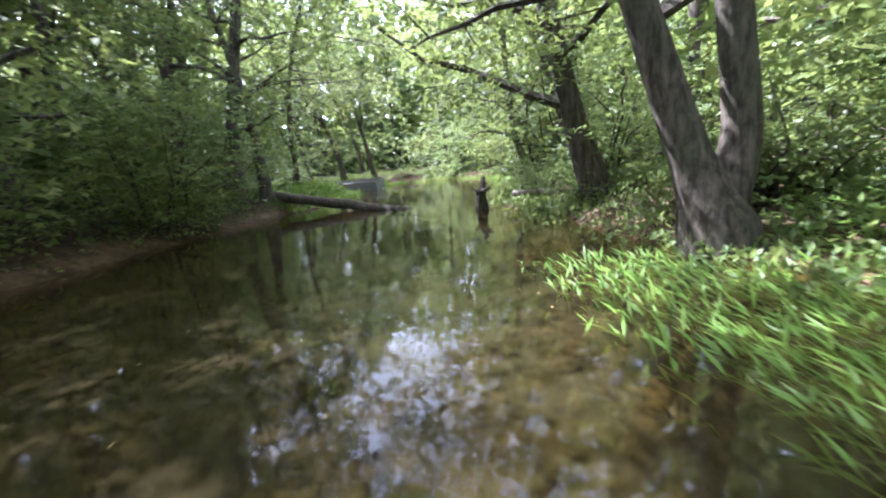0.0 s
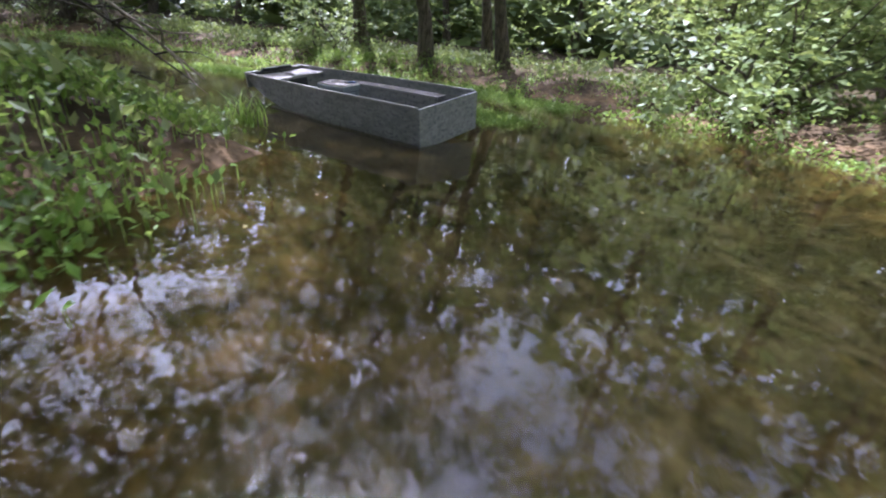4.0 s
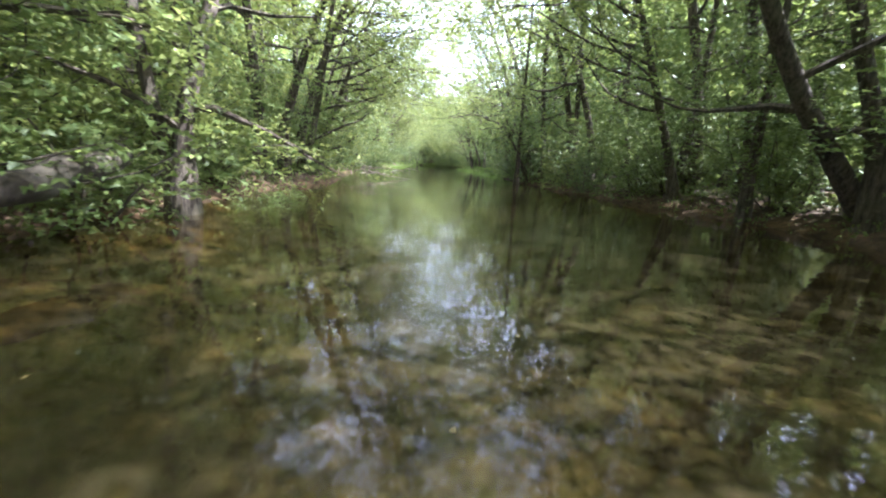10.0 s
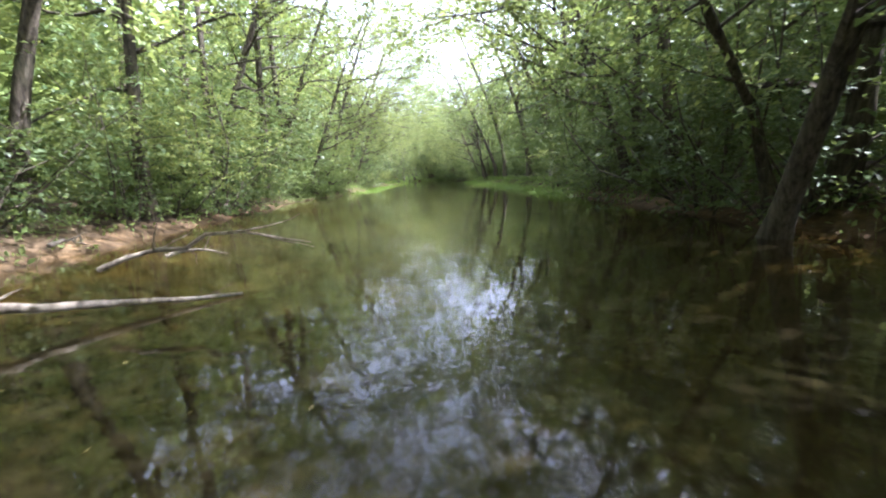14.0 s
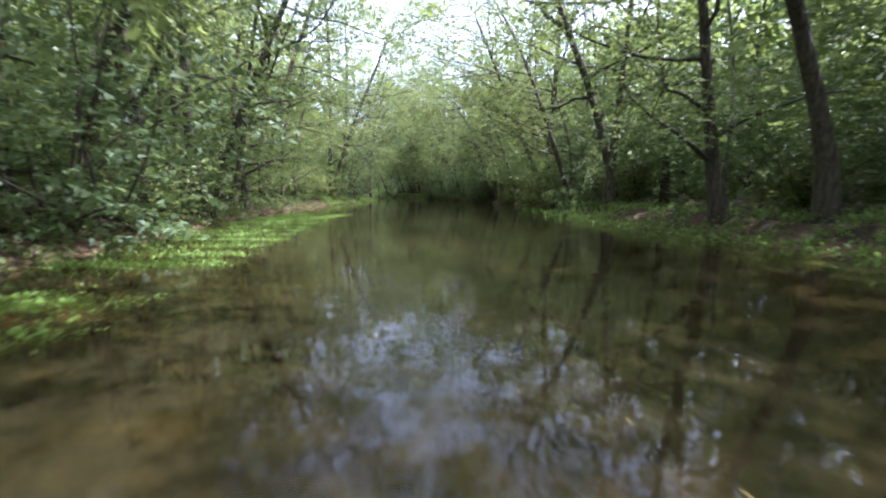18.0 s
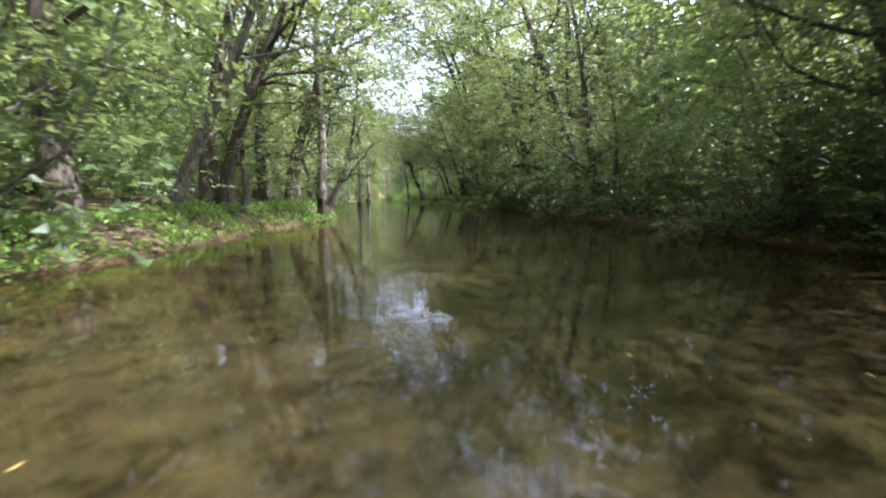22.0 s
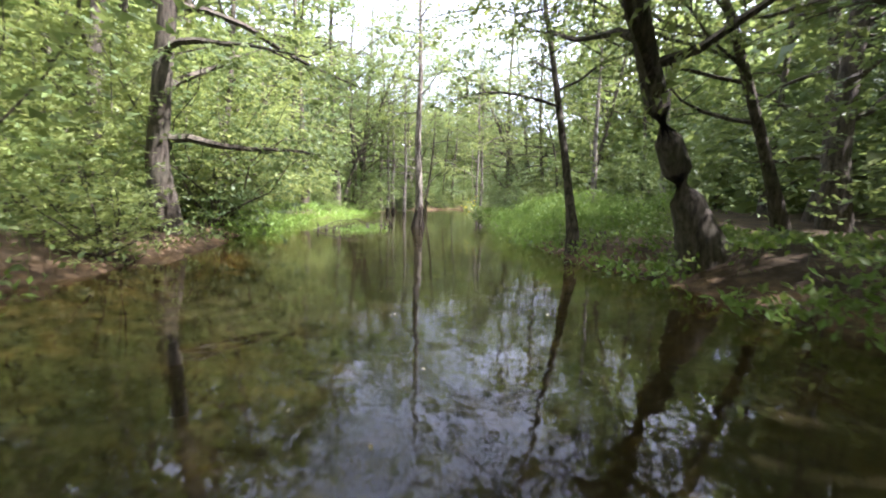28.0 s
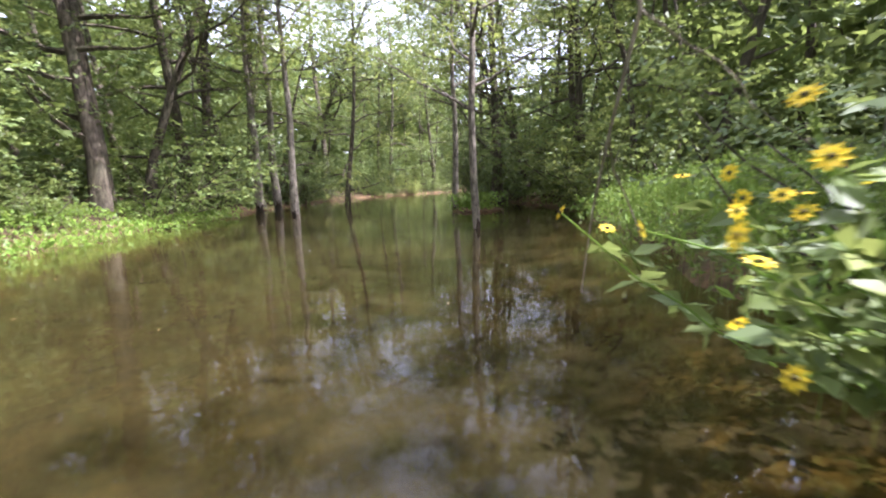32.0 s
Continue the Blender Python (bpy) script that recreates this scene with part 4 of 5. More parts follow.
log("fallen_log", [(-9.2, 17.5, 1.12), (-6.1, 15.75, 0.66), (-3.2, 14.3, 0.22), (-1.35, 13.3, -0.04), (0.2, 12.45, -0.34)], 0.19, 0.14, BARK, "long fallen log lying from the bank into the creek", 1, 2)
log("stump", [(1.15, 11.2, -0.3), (1.12, 11.15, 0.3), (1.22, 11.2, 0.78)], 0.24, 0.05, WOOD_WET, "dark rotten stump standing at the water's edge", 2, 2)
log("drift_log", [(1.9, 10.9, 0.35), (2.6, 10.5, 0.4), (3.4, 10.2, 0.15)], 0.07, 0.05, WOOD_DRY, "grey bent root over the undercut bank", 3, 4)
log("mossy_log", [(-23.6, 15.6, 1.1), (-22.7, 17.4, 0.8), (-21.0, 20.6, 0.3), (-19.6, 23.0, -0.02)], 0.2, 0.16, WOOD_WET, "thick mossy grey log sloping down into the water", 4, 5)
for k, (dx, dy, dz) in enumerate(((0.5, 0.3, 0.2), (-0.6, 0.2, 0.25), (0.2, -0.6, 0.3), (-0.2, 0.5, 0.15), (0.7, -0.2, 0.1))):
    snag("dead_branch", (-19.15 - dx * 0.45, 24.2 - dy * 0.45, 0.0), (-19.15 + dx * 0.5, 24.2 + dy * 0.5, dz), 0.05, BARK_STAINED, "broken orange-brown root piece at the log's tip", 360 + k, 8)["group"] = "root tangle"
rng3 = np.random.default_rng(77)
for k in range(15):
    a = rng3.uniform(0, 1)
    x, y = -35.6 - 4.6 * a + rng3.normal(0, 0.5), 0.2 - 4.6 * a + rng3.normal(0, 0.5)
    w = rng3.normal(0, 1, 2)
    snag("driftwood_branch", (x, y, 0.25 + rng3.uniform(0, 0.5)), (x + w[0] * 1.3, y + w[1] * 1.3, rng3.uniform(0.0, 0.7)), 0.035, WOOD_DRY, "bleached bare driftwood branch in a heap on the bank", 200 + k, 4)["group"] = "driftwood heap"
log("drift_log", [(-37.6, -1.9, 0.45), (-38.7, -1.6, 0.28), (-39.6, -1.6, 0.14), (-40.8, -1.5, 0.0)], 0.07, 0.02, WOOD_DRY, "bleached log stretching out over the water", 6, 3)
snag("dead_branch", (-10.6, 24.2, 2.9), (-7.4, 26.5, 0.45), 0.06, WOOD_DRY, "pale forked dead branch dipping to the water", 31, 9)
snag("dead_branch", (-11.2, 25.0, 2.0), (-8.2, 26.9, 0.35), 0.05, WOOD_WET, "dark dead branch hanging over the shallows", 32, 9)
snag("dead_branch", (-9.9, 25.4, 0.5), (-8.6, 27.0, 0.1), 0.03, WOOD_WET, "tangle of dark dead twigs at the water line", 33, 10)
for k, (x, y, h) in enumerate(((-118.5, -129.2, 0.28), (-117.75, -129.8, 0.2), (-119.2, -130.0, 0.38), (-117.2, -129.9, 0.16), (-118.9, -130.4, 0.3), (-116.6, -128.6, 0.2), (-110.6, -111.9, 0.35), (-112.3, -111.9, 0.3), (-113.2, -112.8, 0.4))):
    log("cypress_knee", [(x, y, -0.4), (x + 0.02, y, h * 0.3), (x + 0.03, y + 0.02, h * 0.6)], 0.07, 0.012, WOOD_WET, "dark cypress knee poking out of the water", 300 + k, 0)["group"] = "cypress knees"
for k, (a, b) in enumerate((((-119.5, -130.3, -0.2), (-117.6, -129.2, -0.06)), ((-118.0, -129.6, -0.2), (-116.4, -128.0, -0.04)), ((-117.2, -129.4, -0.16), (-115.6, -128.6, -0.05)))):
    snag("drift_branch", a, b, 0.03, WOOD_WET, "thin dark drift branch caught among the knees", 330 + k, 9)
snag("dead_branch", (-104.3, -108.6, 1.2), (-110.9, -105.8, 2.6), 0.07, WOOD_WET, "long dark bough arching out over the grassy shore", 40, 14)
log("tree_stump", [(-109.4, -112.7, 0.0), (-109.4, -112.7, 0.5), (-109.35, -112.7, 0.85)], 0.2, 0.14, WOOD_WET, "broken dark stump on the grassy shore", 7, 3)
for k in range(5):
    log("drift_log", [(-104.6 + 0.3 * k, -107.0 - 0.5 * k, 0.45 + 0.12 * (k % 3)), (-106.6 + 0.2 * k, -109.6 + 0.3 * k, 0.42 + 0.1 * (k % 2)), (-107.6 + 0.3 * k, -110.8 + 0.5 * k, 0.38)], 0.1, 0.07, (WOOD_WET, BARK)[k % 2], "weathered log stacked on the grassy bank", 340 + k, 2)["group"] = "logs on the bank"
snag("dead_branch", (-123.6, -125.2, 0.5), (-122.7, -125.9, 0.1), 0.014, WOOD_DRY, "pale dead branch sticking out below the weeds", 36, 8)
snag("dead_branch", (-124.4, -127.6, 0.4), (-123.4, -128.2, 0.05), 0.012, WOOD_DRY, "pale dead branch sticking out below the weeds", 37, 8)
snag("dead_tree", (-118.6, -157.2, 1.0), (-117.6, -157.6, 8.0), 0.12, WOOD_DRY, "white forked dead tree against dark foliage", 38, 7)
log("drift_log", [(-113.6, -139.2, 0.4), (-115.2, -139.8, 0.35), (-116.0, -140.6, 0.05)], 0.09, 0.05, WOOD_WET, "dark root log on the sunlit shore", 8, 6)
rng3 = np.random.default_rng(78)
for k in range(16):
    f = (k + rng3.uniform(0, 0.8)) / 16
    x, y, h = -115.4 - 4.0 * f + rng3.normal(0, 0.12), -127.6 - 2.6 * f ** 1.6 + rng3.normal(0, 0.12), rng3.uniform(0.1, 0.34)
    log("cypress_knee", [(x, y, -0.4), (x + 0.02, y, h * 0.3), (x + 0.03, y + 0.02, h)], 0.08, 0.015, WOOD_WET, "dark cypress knee poking out of the water", 400 + k, 0)["group"] = "cypress knees"
snag("drift_branch", (-115.2, -127.4, 0.02), (-118.4, -129.2, 0.06), 0.025, WOOD_WET, "thin dark drift branch caught among the knees", 345, 12)


# ---- green plants of the shallows and shores ----
def greens(name, label, t0, t1, near, far, count, height, leaf, mat, seed, side=0, patchy=0.15, category="plants", wide=0.27, lie=0.0):
    """A bed of small upright leaves between two stations; near and far are metres right of the line, or with side outside the edge."""
    rng2 = np.random.default_rng(seed)
    t, o = rng2.uniform(t0, t1, count * 2), rng2.uniform(near, far, count * 2)
    i = np.clip(np.round((t - FINE[0]) / (FINE[1] - FINE[0])).astype(int), 0, len(FINE) - 1)
    if side:
        o = side * (np.where(side > 0, FR[i], FL[i]) + o)
    x, y = PX[i] + TY[i] * o + rng2.normal(0, 0.25, len(t)), PY[i] - TX[i] * o + rng2.normal(0, 0.25, len(t))
    keep = (wob(x, y, 1.1) + 0.6 * wob(x, y, 3.1) > patchy - 0.6 + rng2.normal(0, 0.25, len(t)))
    x, y = x[keep][:count], y[keep][:count]
    z = np.maximum(ground_z(x, y), -0.04 - 0.03 * (lie > 0))
    n = len(x)
    h = height * rng2.uniform(0.2, 1.0, n) * (0.75 + 0.35 * wob(x, y, 1.4))
    at = np.stack([x, y, z + h], 1)
    way = rng2.normal(0, 0.8, (n, 3))
    way[:, 2] = np.abs(way[:, 2]) * 0.5 + 0.45
    if lie:
        way = way * [0.3, 0.3, 0.25] * (1 - lie) + np.stack([TX[i][keep][:count], TY[i][keep][:count], np.zeros(n)], 1) + rng2.normal(0, 0.12, (n, 3)) * [1, 1, 0.2]
    v, fc = leaves(rng2, at, way, leaf, 0.0, 0.5 - 0.3 * lie, wide=wide)
    # thin stalks under the leaves
    k = rng2.integers(0, n, n // 3)
    foot = at[k] * [1, 1, 0] + np.stack([np.zeros(len(k)), np.zeros(len(k)), np.maximum(ground_z(x[k], y[k]), -0.1)], 1)
    d = np.array([0.004, 0.004, 0])
    sv = np.stack([foot - d, foot + d, at[k] + d * 0.5, at[k] - d * 0.5], 1).reshape(-1, 3)
    return tagged(solid(name, *join([(v, fc), (sv, np.arange(4 * len(k)).reshape(-1, 4))]), mat), label, category, kind="stuff")


greens("water_grass", "bright green water grass trailing in the shallows", -1.6, 0.75, 1.75, 6.6, 26000, 0.07, 0.24, GRASS, 1, patchy=-0.2, wide=0.055, lie=0.8)
greens("bank_herbs", "sunlit green herbs on the sandy point", 2.9, 4.6, -0.2, 3.0, 4200, 0.35, 0.13, GRASS, 2, -1)
greens("bank_herbs", "ferns and small herbs on the rooty bank", 1.4, 3.6, -0.3, 2.6, 5000, 0.4, 0.13, LEAF_MID, 17, 1)
greens("bank_herbs", "scattered small herbs on the sandy inner bank", 4.2, 6.0, -0.2, 2.2, 3000, 0.28, 0.09, GRASS, 28, -1, 0.0)
greens("bank_herbs", "ferns and leafy herbs round the twin trunks", -1.0, 1.7, -0.6, 2.8, 7000, 0.4, 0.11, LEAF_MID, 27, 1, -0.3)
greens("shore_grass", "green grass strip along the outer bank of the bend", 3.6, 9.0, -1.2, 1.4, 9000, 0.22, 0.1, GRASS, 3, 1)
greens("bank_herbs", "shaded green herbs under the trees of the bend", 3.6, 9.0, 1.0, 5.5, 15000, 0.4, 0.13, LEAF_MID, 26, 1, -0.3)
greens("water_grass", "tongue of vivid green water weed beside the boat", 6.55, 7.9, 1.7, 3.0, 26000, 0.08, 0.055, GRASS, 4, patchy=-0.7)
greens("water_grass", "near end of a vivid green weed bed", 6.0, 6.6, 2.35, 3.2, 6000, 0.08, 0.055, GRASS, 23, patchy=-0.5)
greens("water_grass", "small clumps of green weed in the sandy shallows", 6.2, 6.65, -2.9, -2.0, 600, 0.12, 0.07, GRASS, 24, patchy=0.4)
greens("water_grass", "second bed of green water weed near the bank", 6.3, 7.6, 5.0, 6.4, 14000, 0.15, 0.06, GRASS, 14, patchy=-0.3)
greens("water_grass", "patch of bright green water weed by the shore", 17.4, 19.9, -6.6, -3.0, 24000, 0.07, 0.055, GRASS, 5, patchy=0.3)
greens("shore_grass", "green grass on the low bank", 15.8, 21.0, -1.4, 3.0, 16000, 0.26, 0.13, GRASS, 6, 1, -0.3)
greens("shore_grass", "sunlit grass and herbs on the muddy shore", 21.4, 24.3, -0.4, 3.0, 8000, 0.35, 0.12, GRASS, 19, -1)
greens("shore_grass", "sparse low plants on the sandy shore", 19.5, 21.7, -0.1, 2.6, 3500, 0.3, 0.12, LEAF_MID, 21, -1, 0.3)
greens("shore_grass", "thin grass on the brown bank", 16.4, 19.6, -0.3, 2.6, 6000, 0.3, 0.12, LEAF_MID, 20, -1, 0.2)
greens("shore_grass", "green grassy shore with dark roots", 24.2, 28.9, -0.6, 4.0, 9000, 0.28, 0.14, GRASS, 7, -1)
greens("shore_grass", "shaded green grass on the far bank", 25.2, 30.6, -0.5, 4.0, 10000, 0.3, 0.14, GRASS, 8, 1)
greens("tall_weeds", "thick waist-high green weeds crowding the bank", 30.0, 33.4, -0.4, 4.2, 40000, 1.1, 0.12, GRASS, 9, 1, -0.8, wide=0.16)
greens("bank_herbs", "sunlit pale green herbs along the sunny shore", 30.2, 34.5, -1.2, 2.8, 14000, 0.5, 0.12, GRASS, 10, -1, -0.2)
greens("shore_grass", "strip of grass below the shaded bank", 8.8, 10.8, -1.4, 0.6, 3000, 0.2, 0.12, GRASS, 11, 1)
greens("water_plants", "low green leaves growing along a line of cypress knees", 30.9, 31.75, -4.6, -3.0, 900, 0.16, 0.1, GRASS, 25, patchy=0.1)
greens("low_undergrowth", "low green plants and ferns on the forest floor", -5, 14.5, 0.1, 3.2, 17000, 0.4, 0.12, LEAF_MID, 12, -1)
greens("low_undergrowth", "low green plants and ferns on the forest floor", -5, 14.5, -0.1, 3.2, 17000, 0.4, 0.12, LEAF_MID, 13, 1)
greens("low_undergrowth", "low green plants and ferns on the forest floor", 14.5, 40, -0.1, 3.2, 18000, 0.4, 0.15, LEAF_MID, 15, -1)
greens("low_undergrowth", "low green plants and ferns on the forest floor", 14.5, 40, -0.1, 3.2, 18000, 0.4, 0.15, LEAF_MID, 16, 1)


def island(x, y):
    rng2 = np.random.default_rng(61)
    root = tagged(new("green_islet"), "small clump of green weeds on a mound in mid-creek", "plants")
    a = np.linspace(0, 2 * np.pi, 14, endpoint=False)
    v, fc = [], []
    for r, z in ((1.3, -0.4), (1.15, 0.02), (0.7, 0.16), (0.05, 0.2)):
        v += [(r * math.cos(b) * (1 + 0.15 * math.sin(3 * b)), r * math.sin(b), z) for b in a]
    for i in range(3):
        fc += [(i * 14 + k, i * 14 + (k + 1) % 14, (i + 1) * 14 + (k + 1) % 14, (i + 1) * 14 + k) for k in range(14)]
    solid("mound", v, fc, GROUND, root, smooth=True)
    at = rng2.normal(0, 0.55, (1500, 3)) * [1, 1, 0]
    at[:, 2] = rng2.uniform(0.05, 0.75, 1500)
    w = rng2.normal(0, 0.7, (1500, 3))
    w[:, 2] = np.abs(w[:, 2]) + 0.2
    solid("weeds", *leaves(rng2, at, w, 0.14, 0.0), GRASS, root)["kind"] = "stuff"
    root.matrix_basis = pose(x, y, 0)


island(-132.4, -145.6)


def tuft(x, y, z):
    """A tuft of long arching blades."""
    rng2 = np.random.default_rng(8)
    root = tagged(new("reed_tuft"), "tuft of long arching green blades in the shallows", "reeds")
    for k in range(46):
        az, ln = rng2.uniform(0, 2 * np.pi), rng2.uniform(0.35, 0.75)
        d = np.array([math.cos(az), math.sin(az), 0])
        base = rng2.normal(0, 0.1, 3) * [1, 1, 0]
        v = []
        for i, f in enumerate((0, 0.3, 0.6, 0.85, 1.0)):
            c = base + d * ln * 0.55 * f * f + np.array([0, 0, ln * (f - 0.35 * f ** 3)])
            s = np.cross(d, [0, 0, 1]) * 0.014 * (1 - f * 0.9)
            v += [c - s, c + s]
        solid("blade", v, [(2 * i, 2 * i + 1, 2 * i + 3, 2 * i + 2) for i in range(4)], GRASS, root)
    root.matrix_basis = pose(x, y, z)


tuft(-6.3, 26.2, -0.05)


def flower_plant(x, y, z, turn, seed, stalks=7):
    """Yellow daisy-like flowers on leafy stalks that lean over the water."""
    rng2 = np.random.default_rng(seed)
    root = tagged(new("yellow_flower_plant"), "leafy plant with yellow daisy flowers leaning over the creek", "flowers", "yellow flowers by the bank")
    for k in range(stalks):
        w = np.array([1.0 + rng2.uniform(-0.25, 0.25), rng2.uniform(-0.5, 0.5), 0.95])
        p = limb_path(rng2, rng2.normal(0, 0.15, 3) * [1, 1, 0], w / np.linalg.norm(w), rng2.uniform(1.2, 1.85), 0.12, 6)
        v, fc = tube(p, np.linspace(0.008, 0.004, 7), 5)
        stalk = solid("stalk", v, fc, GRASS, root)
        solid("leaf_set", *leaves(rng2, np.repeat(p[1:6], 4, 0), rng2.normal(0, 1, (20, 3)) * [1, 1, 0.3], 0.16, 0.1), LEAF_MID, stalk)
        c, n = p[-1], rng2.normal(0, 0.5, 3) + [0.3, 0, 0.8]
        n /= np.linalg.norm(n)
        u = np.cross(n, [1, 0, 0])
        u /= np.linalg.norm(u)
        q = np.cross(n, u)
        vs = []
        for j in range(9):
            a = 2 * math.pi * j / 9
            r, s = u * math.cos(a) + q * math.sin(a), -u * math.sin(a) + q * math.cos(a)
            vs += [c + r * 0.008, c + r * 0.028 - s * 0.011 + n * 0.004, c + r * 0.05, c + r * 0.028 + s * 0.011 + n * 0.004]
        head = solid("flower_head", vs, np.arange(36).reshape(-1, 4), PETAL, root, "yellow petals")
        v, fc = tube([c - n * 0.004, c + n * 0.004, c + n * 0.009, c + n * 0.01], [0.008, 0.011, 0.008, 0.001], 8)
        solid("centre", v, fc, WOOD_WET, head, "brown flower centre", True)
    root.matrix_basis = pose(x, y, z, 0, 0, turn)


for k, (x, y) in enumerate(((-124.3, -129.3), (-124.8, -129.9), (-124.9, -130.7), (-124.5, -130.2))):
    flower_plant(x, y, 0.15, -35 + 14 * k, 70 + k, 7)
snag("bare_vine", (-124.0, -131.0, 4.2), (-124.4, -132.0, 0.4), 0.025, WOOD_DRY, "pale bare vine hanging before dark leaves", 39, 5)


for x, y, k, turn in ((-121.0, -154.0, 0, 20), (-118.6, -149.5, 3, 110), (-124.8, -158.0, 0, 200), (-137.5, -151.0, 3, 70), (-138.5, -145.5, 1, 10), (-131.0, -160.5, 1, 150)):
    NEAR[k].set(x, y, turn, 1.2)


def drifting_leaves():
    """Small fallen leaves that float on the creek."""
    rng2 = np.random.default_rng(64)
    i = rng2.integers(60, 400, 600)
    o = rng2.uniform(-1, 1, 600) * 5
    ok = np.abs(o) < np.minimum(FL[i], FR[i]) - 0.3
    i, o = i[ok], o[ok]
    at = np.stack([PX[i] + TY[i] * o + rng2.normal(0, 0.6, len(i)), PY[i] - TX[i] * o + rng2.normal(0, 0.6, len(i)), np.full(len(i), 0.008)], 1)
    w = rng2.normal(0, 1, at.shape) * [1, 1, 0]
    v, fc = leaves(rng2, at, w, 0.045, 0.0, 0.05)
    v[:, 2] = 0.008 + 0.1 * np.abs(v[:, 2] - 0.008)
    tagged(solid("floating_leaves", v, fc, PALE_LEAF), "scattered fallen yellow leaves floating on the water", "leaves", kind="stuff")


PALE_LEAF = leaf_material("fallen_leaf", (0.16, 0.1, 0.03), (0.3, 0.22, 0.06), (0.42, 0.36, 0.1), 0.1)
drifting_leaves()


# ---- woods that close the view ----
def far_woods():
    """The depth of the wood: large clumps of foliage between sixteen and fifty metres from the creek, and across its ends."""
    rng2 = np.random.default_rng(90)
    at = np.stack([rng2.uniform(-235, 80, 500000), rng2.uniform(-245, 95, 500000), np.zeros(500000)], 1)
    s = beyond(at[:, 0], at[:, 1])
    at = at[(s > 15) & (s < 48)][:190000]
    for cx, cy, r in ((6, -46, 13), (-182, -184, 16)):
        at = np.concatenate([at, np.stack([cx + rng2.normal(0, r * 0.5, 900), cy + rng2.normal(0, r * 0.5, 900), np.zeros(900)], 1)])
    at[:, 2] = rng2.uniform(0.0, 1.0, len(at)) ** 1.25 * 21 + 0.2
    w = rng2.normal(0, 1, at.shape) * [1, 1, 0.5]
    v, fc = leaves(rng2, at, w, 2.4, 0.2, 0.9, True)
    tagged(solid("far_woods", v, fc, LEAF_MID), "dense dark foliage deep in the wood", "woods", kind="stuff")


far_woods()


def understorey():
    """Joined low foliage between the trees, back from the bank."""
    rng2 = np.random.default_rng(91)
    anchors = []
    for side in (-1, 1):
        for t in rng2.uniform(-5, 40, 1250):
            s = rng2.uniform(3.4 if 2.5 < t < 9.0 else 2.0, 11.0)
            if kept_open(t, side, s, True):
                continue
            x, y = bank(t, side, s)
            if beyond(x, y)[0] < 1.6:
                continue
            z, top = float(ground_z(x, y)[0]), rng2.uniform(0.0, 2.6)
            anchors += [(x + q[0] * 1.1, y + q[1] * 1.1, z + 0.2 + top + abs(q[2]) * 1.0 + 0.1) for q in rng2.normal(0, 1, (14, 3))]
    anchors = np.array(anchors)
    out = rng2.normal(0, 1, anchors.shape) * [1, 1, 0.2]
    v, fc = sprays(rng2, anchors, out, 8, 0.19, 0.25, 0.3, True)
    tagged(solid("understorey", v, fc, LEAF_MID), "tangled leafy understorey between the trunks", "undergrowth", kind="stuff")


understorey()


# ---- the boat: a flat-bottomed aluminium boat, bow along +y of its own frame ----
def camo_material():
    q = Nodes("hull_paint")
    n1, n2, n3 = q.noise(9, 4, 0.7, (1, 0.5, 1.4)), q.noise(16, 3, 0.6, (0.6, 1, 1.3)), q.noise(60, 3)
    col = q.mix(q.ramp(n1, [(0.46, (0, 0, 0)), (0.54, (1, 1, 1))]), (0.17, 0.172, 0.165), (0.1, 0.106, 0.1))
    col = q.mix(q.ramp(n2, [(0.57, (0, 0, 0)), (0.62, (1, 1, 1))]), col, (0.04, 0.045, 0.05))
    q.base(q.mix(0.25, col, q.ramp(n3, [(0.3, (0.1, 0.1, 0.1)), (0.7, (0.4, 0.4, 0.4))])), 0.5, 0.0, 0.4)
    q.bump(n3, 0.15, 0.004)
    return q.m


def plain_material(name, col, rough=0.5, metal=0.0, grain=40.0, depth=0.002, spec=0.5):
    q = Nodes(name)
    n = q.noise(grain, 4)
    q.base(q.mix(q.ramp(n, [(0.3, (0, 0, 0)), (0.75, (1, 1, 1))]), tuple(c * 0.8 for c in col), tuple(min(1, c * 1.12) for c in col)), rough, metal, spec)
    q.bump(n, 0.3, depth)
    return q.m


def tread_material():
    """Woven-looking vinyl covering: rows of short slanted ribs, each row offset from the next."""
    q = Nodes("deck_vinyl")
    co = q.n("TexCoord")
    sep = q.n("SeparateXYZ")
    q.link(co.outputs["Object"], sep.inputs[0])
    wig = q.noise(26, 2)

    def math_of(op, a, b=0.0, c=0.0):
        node = q.n("Math")
        node.operation = op
        for k, v in enumerate((a, b, c)):
            if hasattr(v, "is_output"):
                q.link(v, node.inputs[k])
            else:
                node.inputs[k].default_value = v
        return node.outputs[0]

    rows = math_of("SINE", math_of("MULTIPLY_ADD", sep.outputs["Y"], 190.0, math_of("MULTIPLY", wig, 7.0)))
    ribs = math_of("SINE", math_of("MULTIPLY_ADD", sep.outputs["X"], 300.0, math_of("MULTIPLY", rows, 1.8)))
    weave = math_of("MULTIPLY_ADD", math_of("ADD", math_of("MULTIPLY", ribs, 0.55), math_of("MULTIPLY", rows, 0.45)), 0.5, 0.5)
    stain = q.noise(3.0, 5)
    col = q.ramp(weave, [(0.15, (0.11, 0.095, 0.094)), (0.85, (0.26, 0.228, 0.228))])
    q.base(q.mix(q.ramp(stain, [(0.38, (0, 0, 0)), (0.8, (0.4, 0.4, 0.4))]), col, (0.22, 0.19, 0.165)), 0.7, 0.0, 0.3)
    q.bump(weave, 0.8, 0.005)
    return q.m


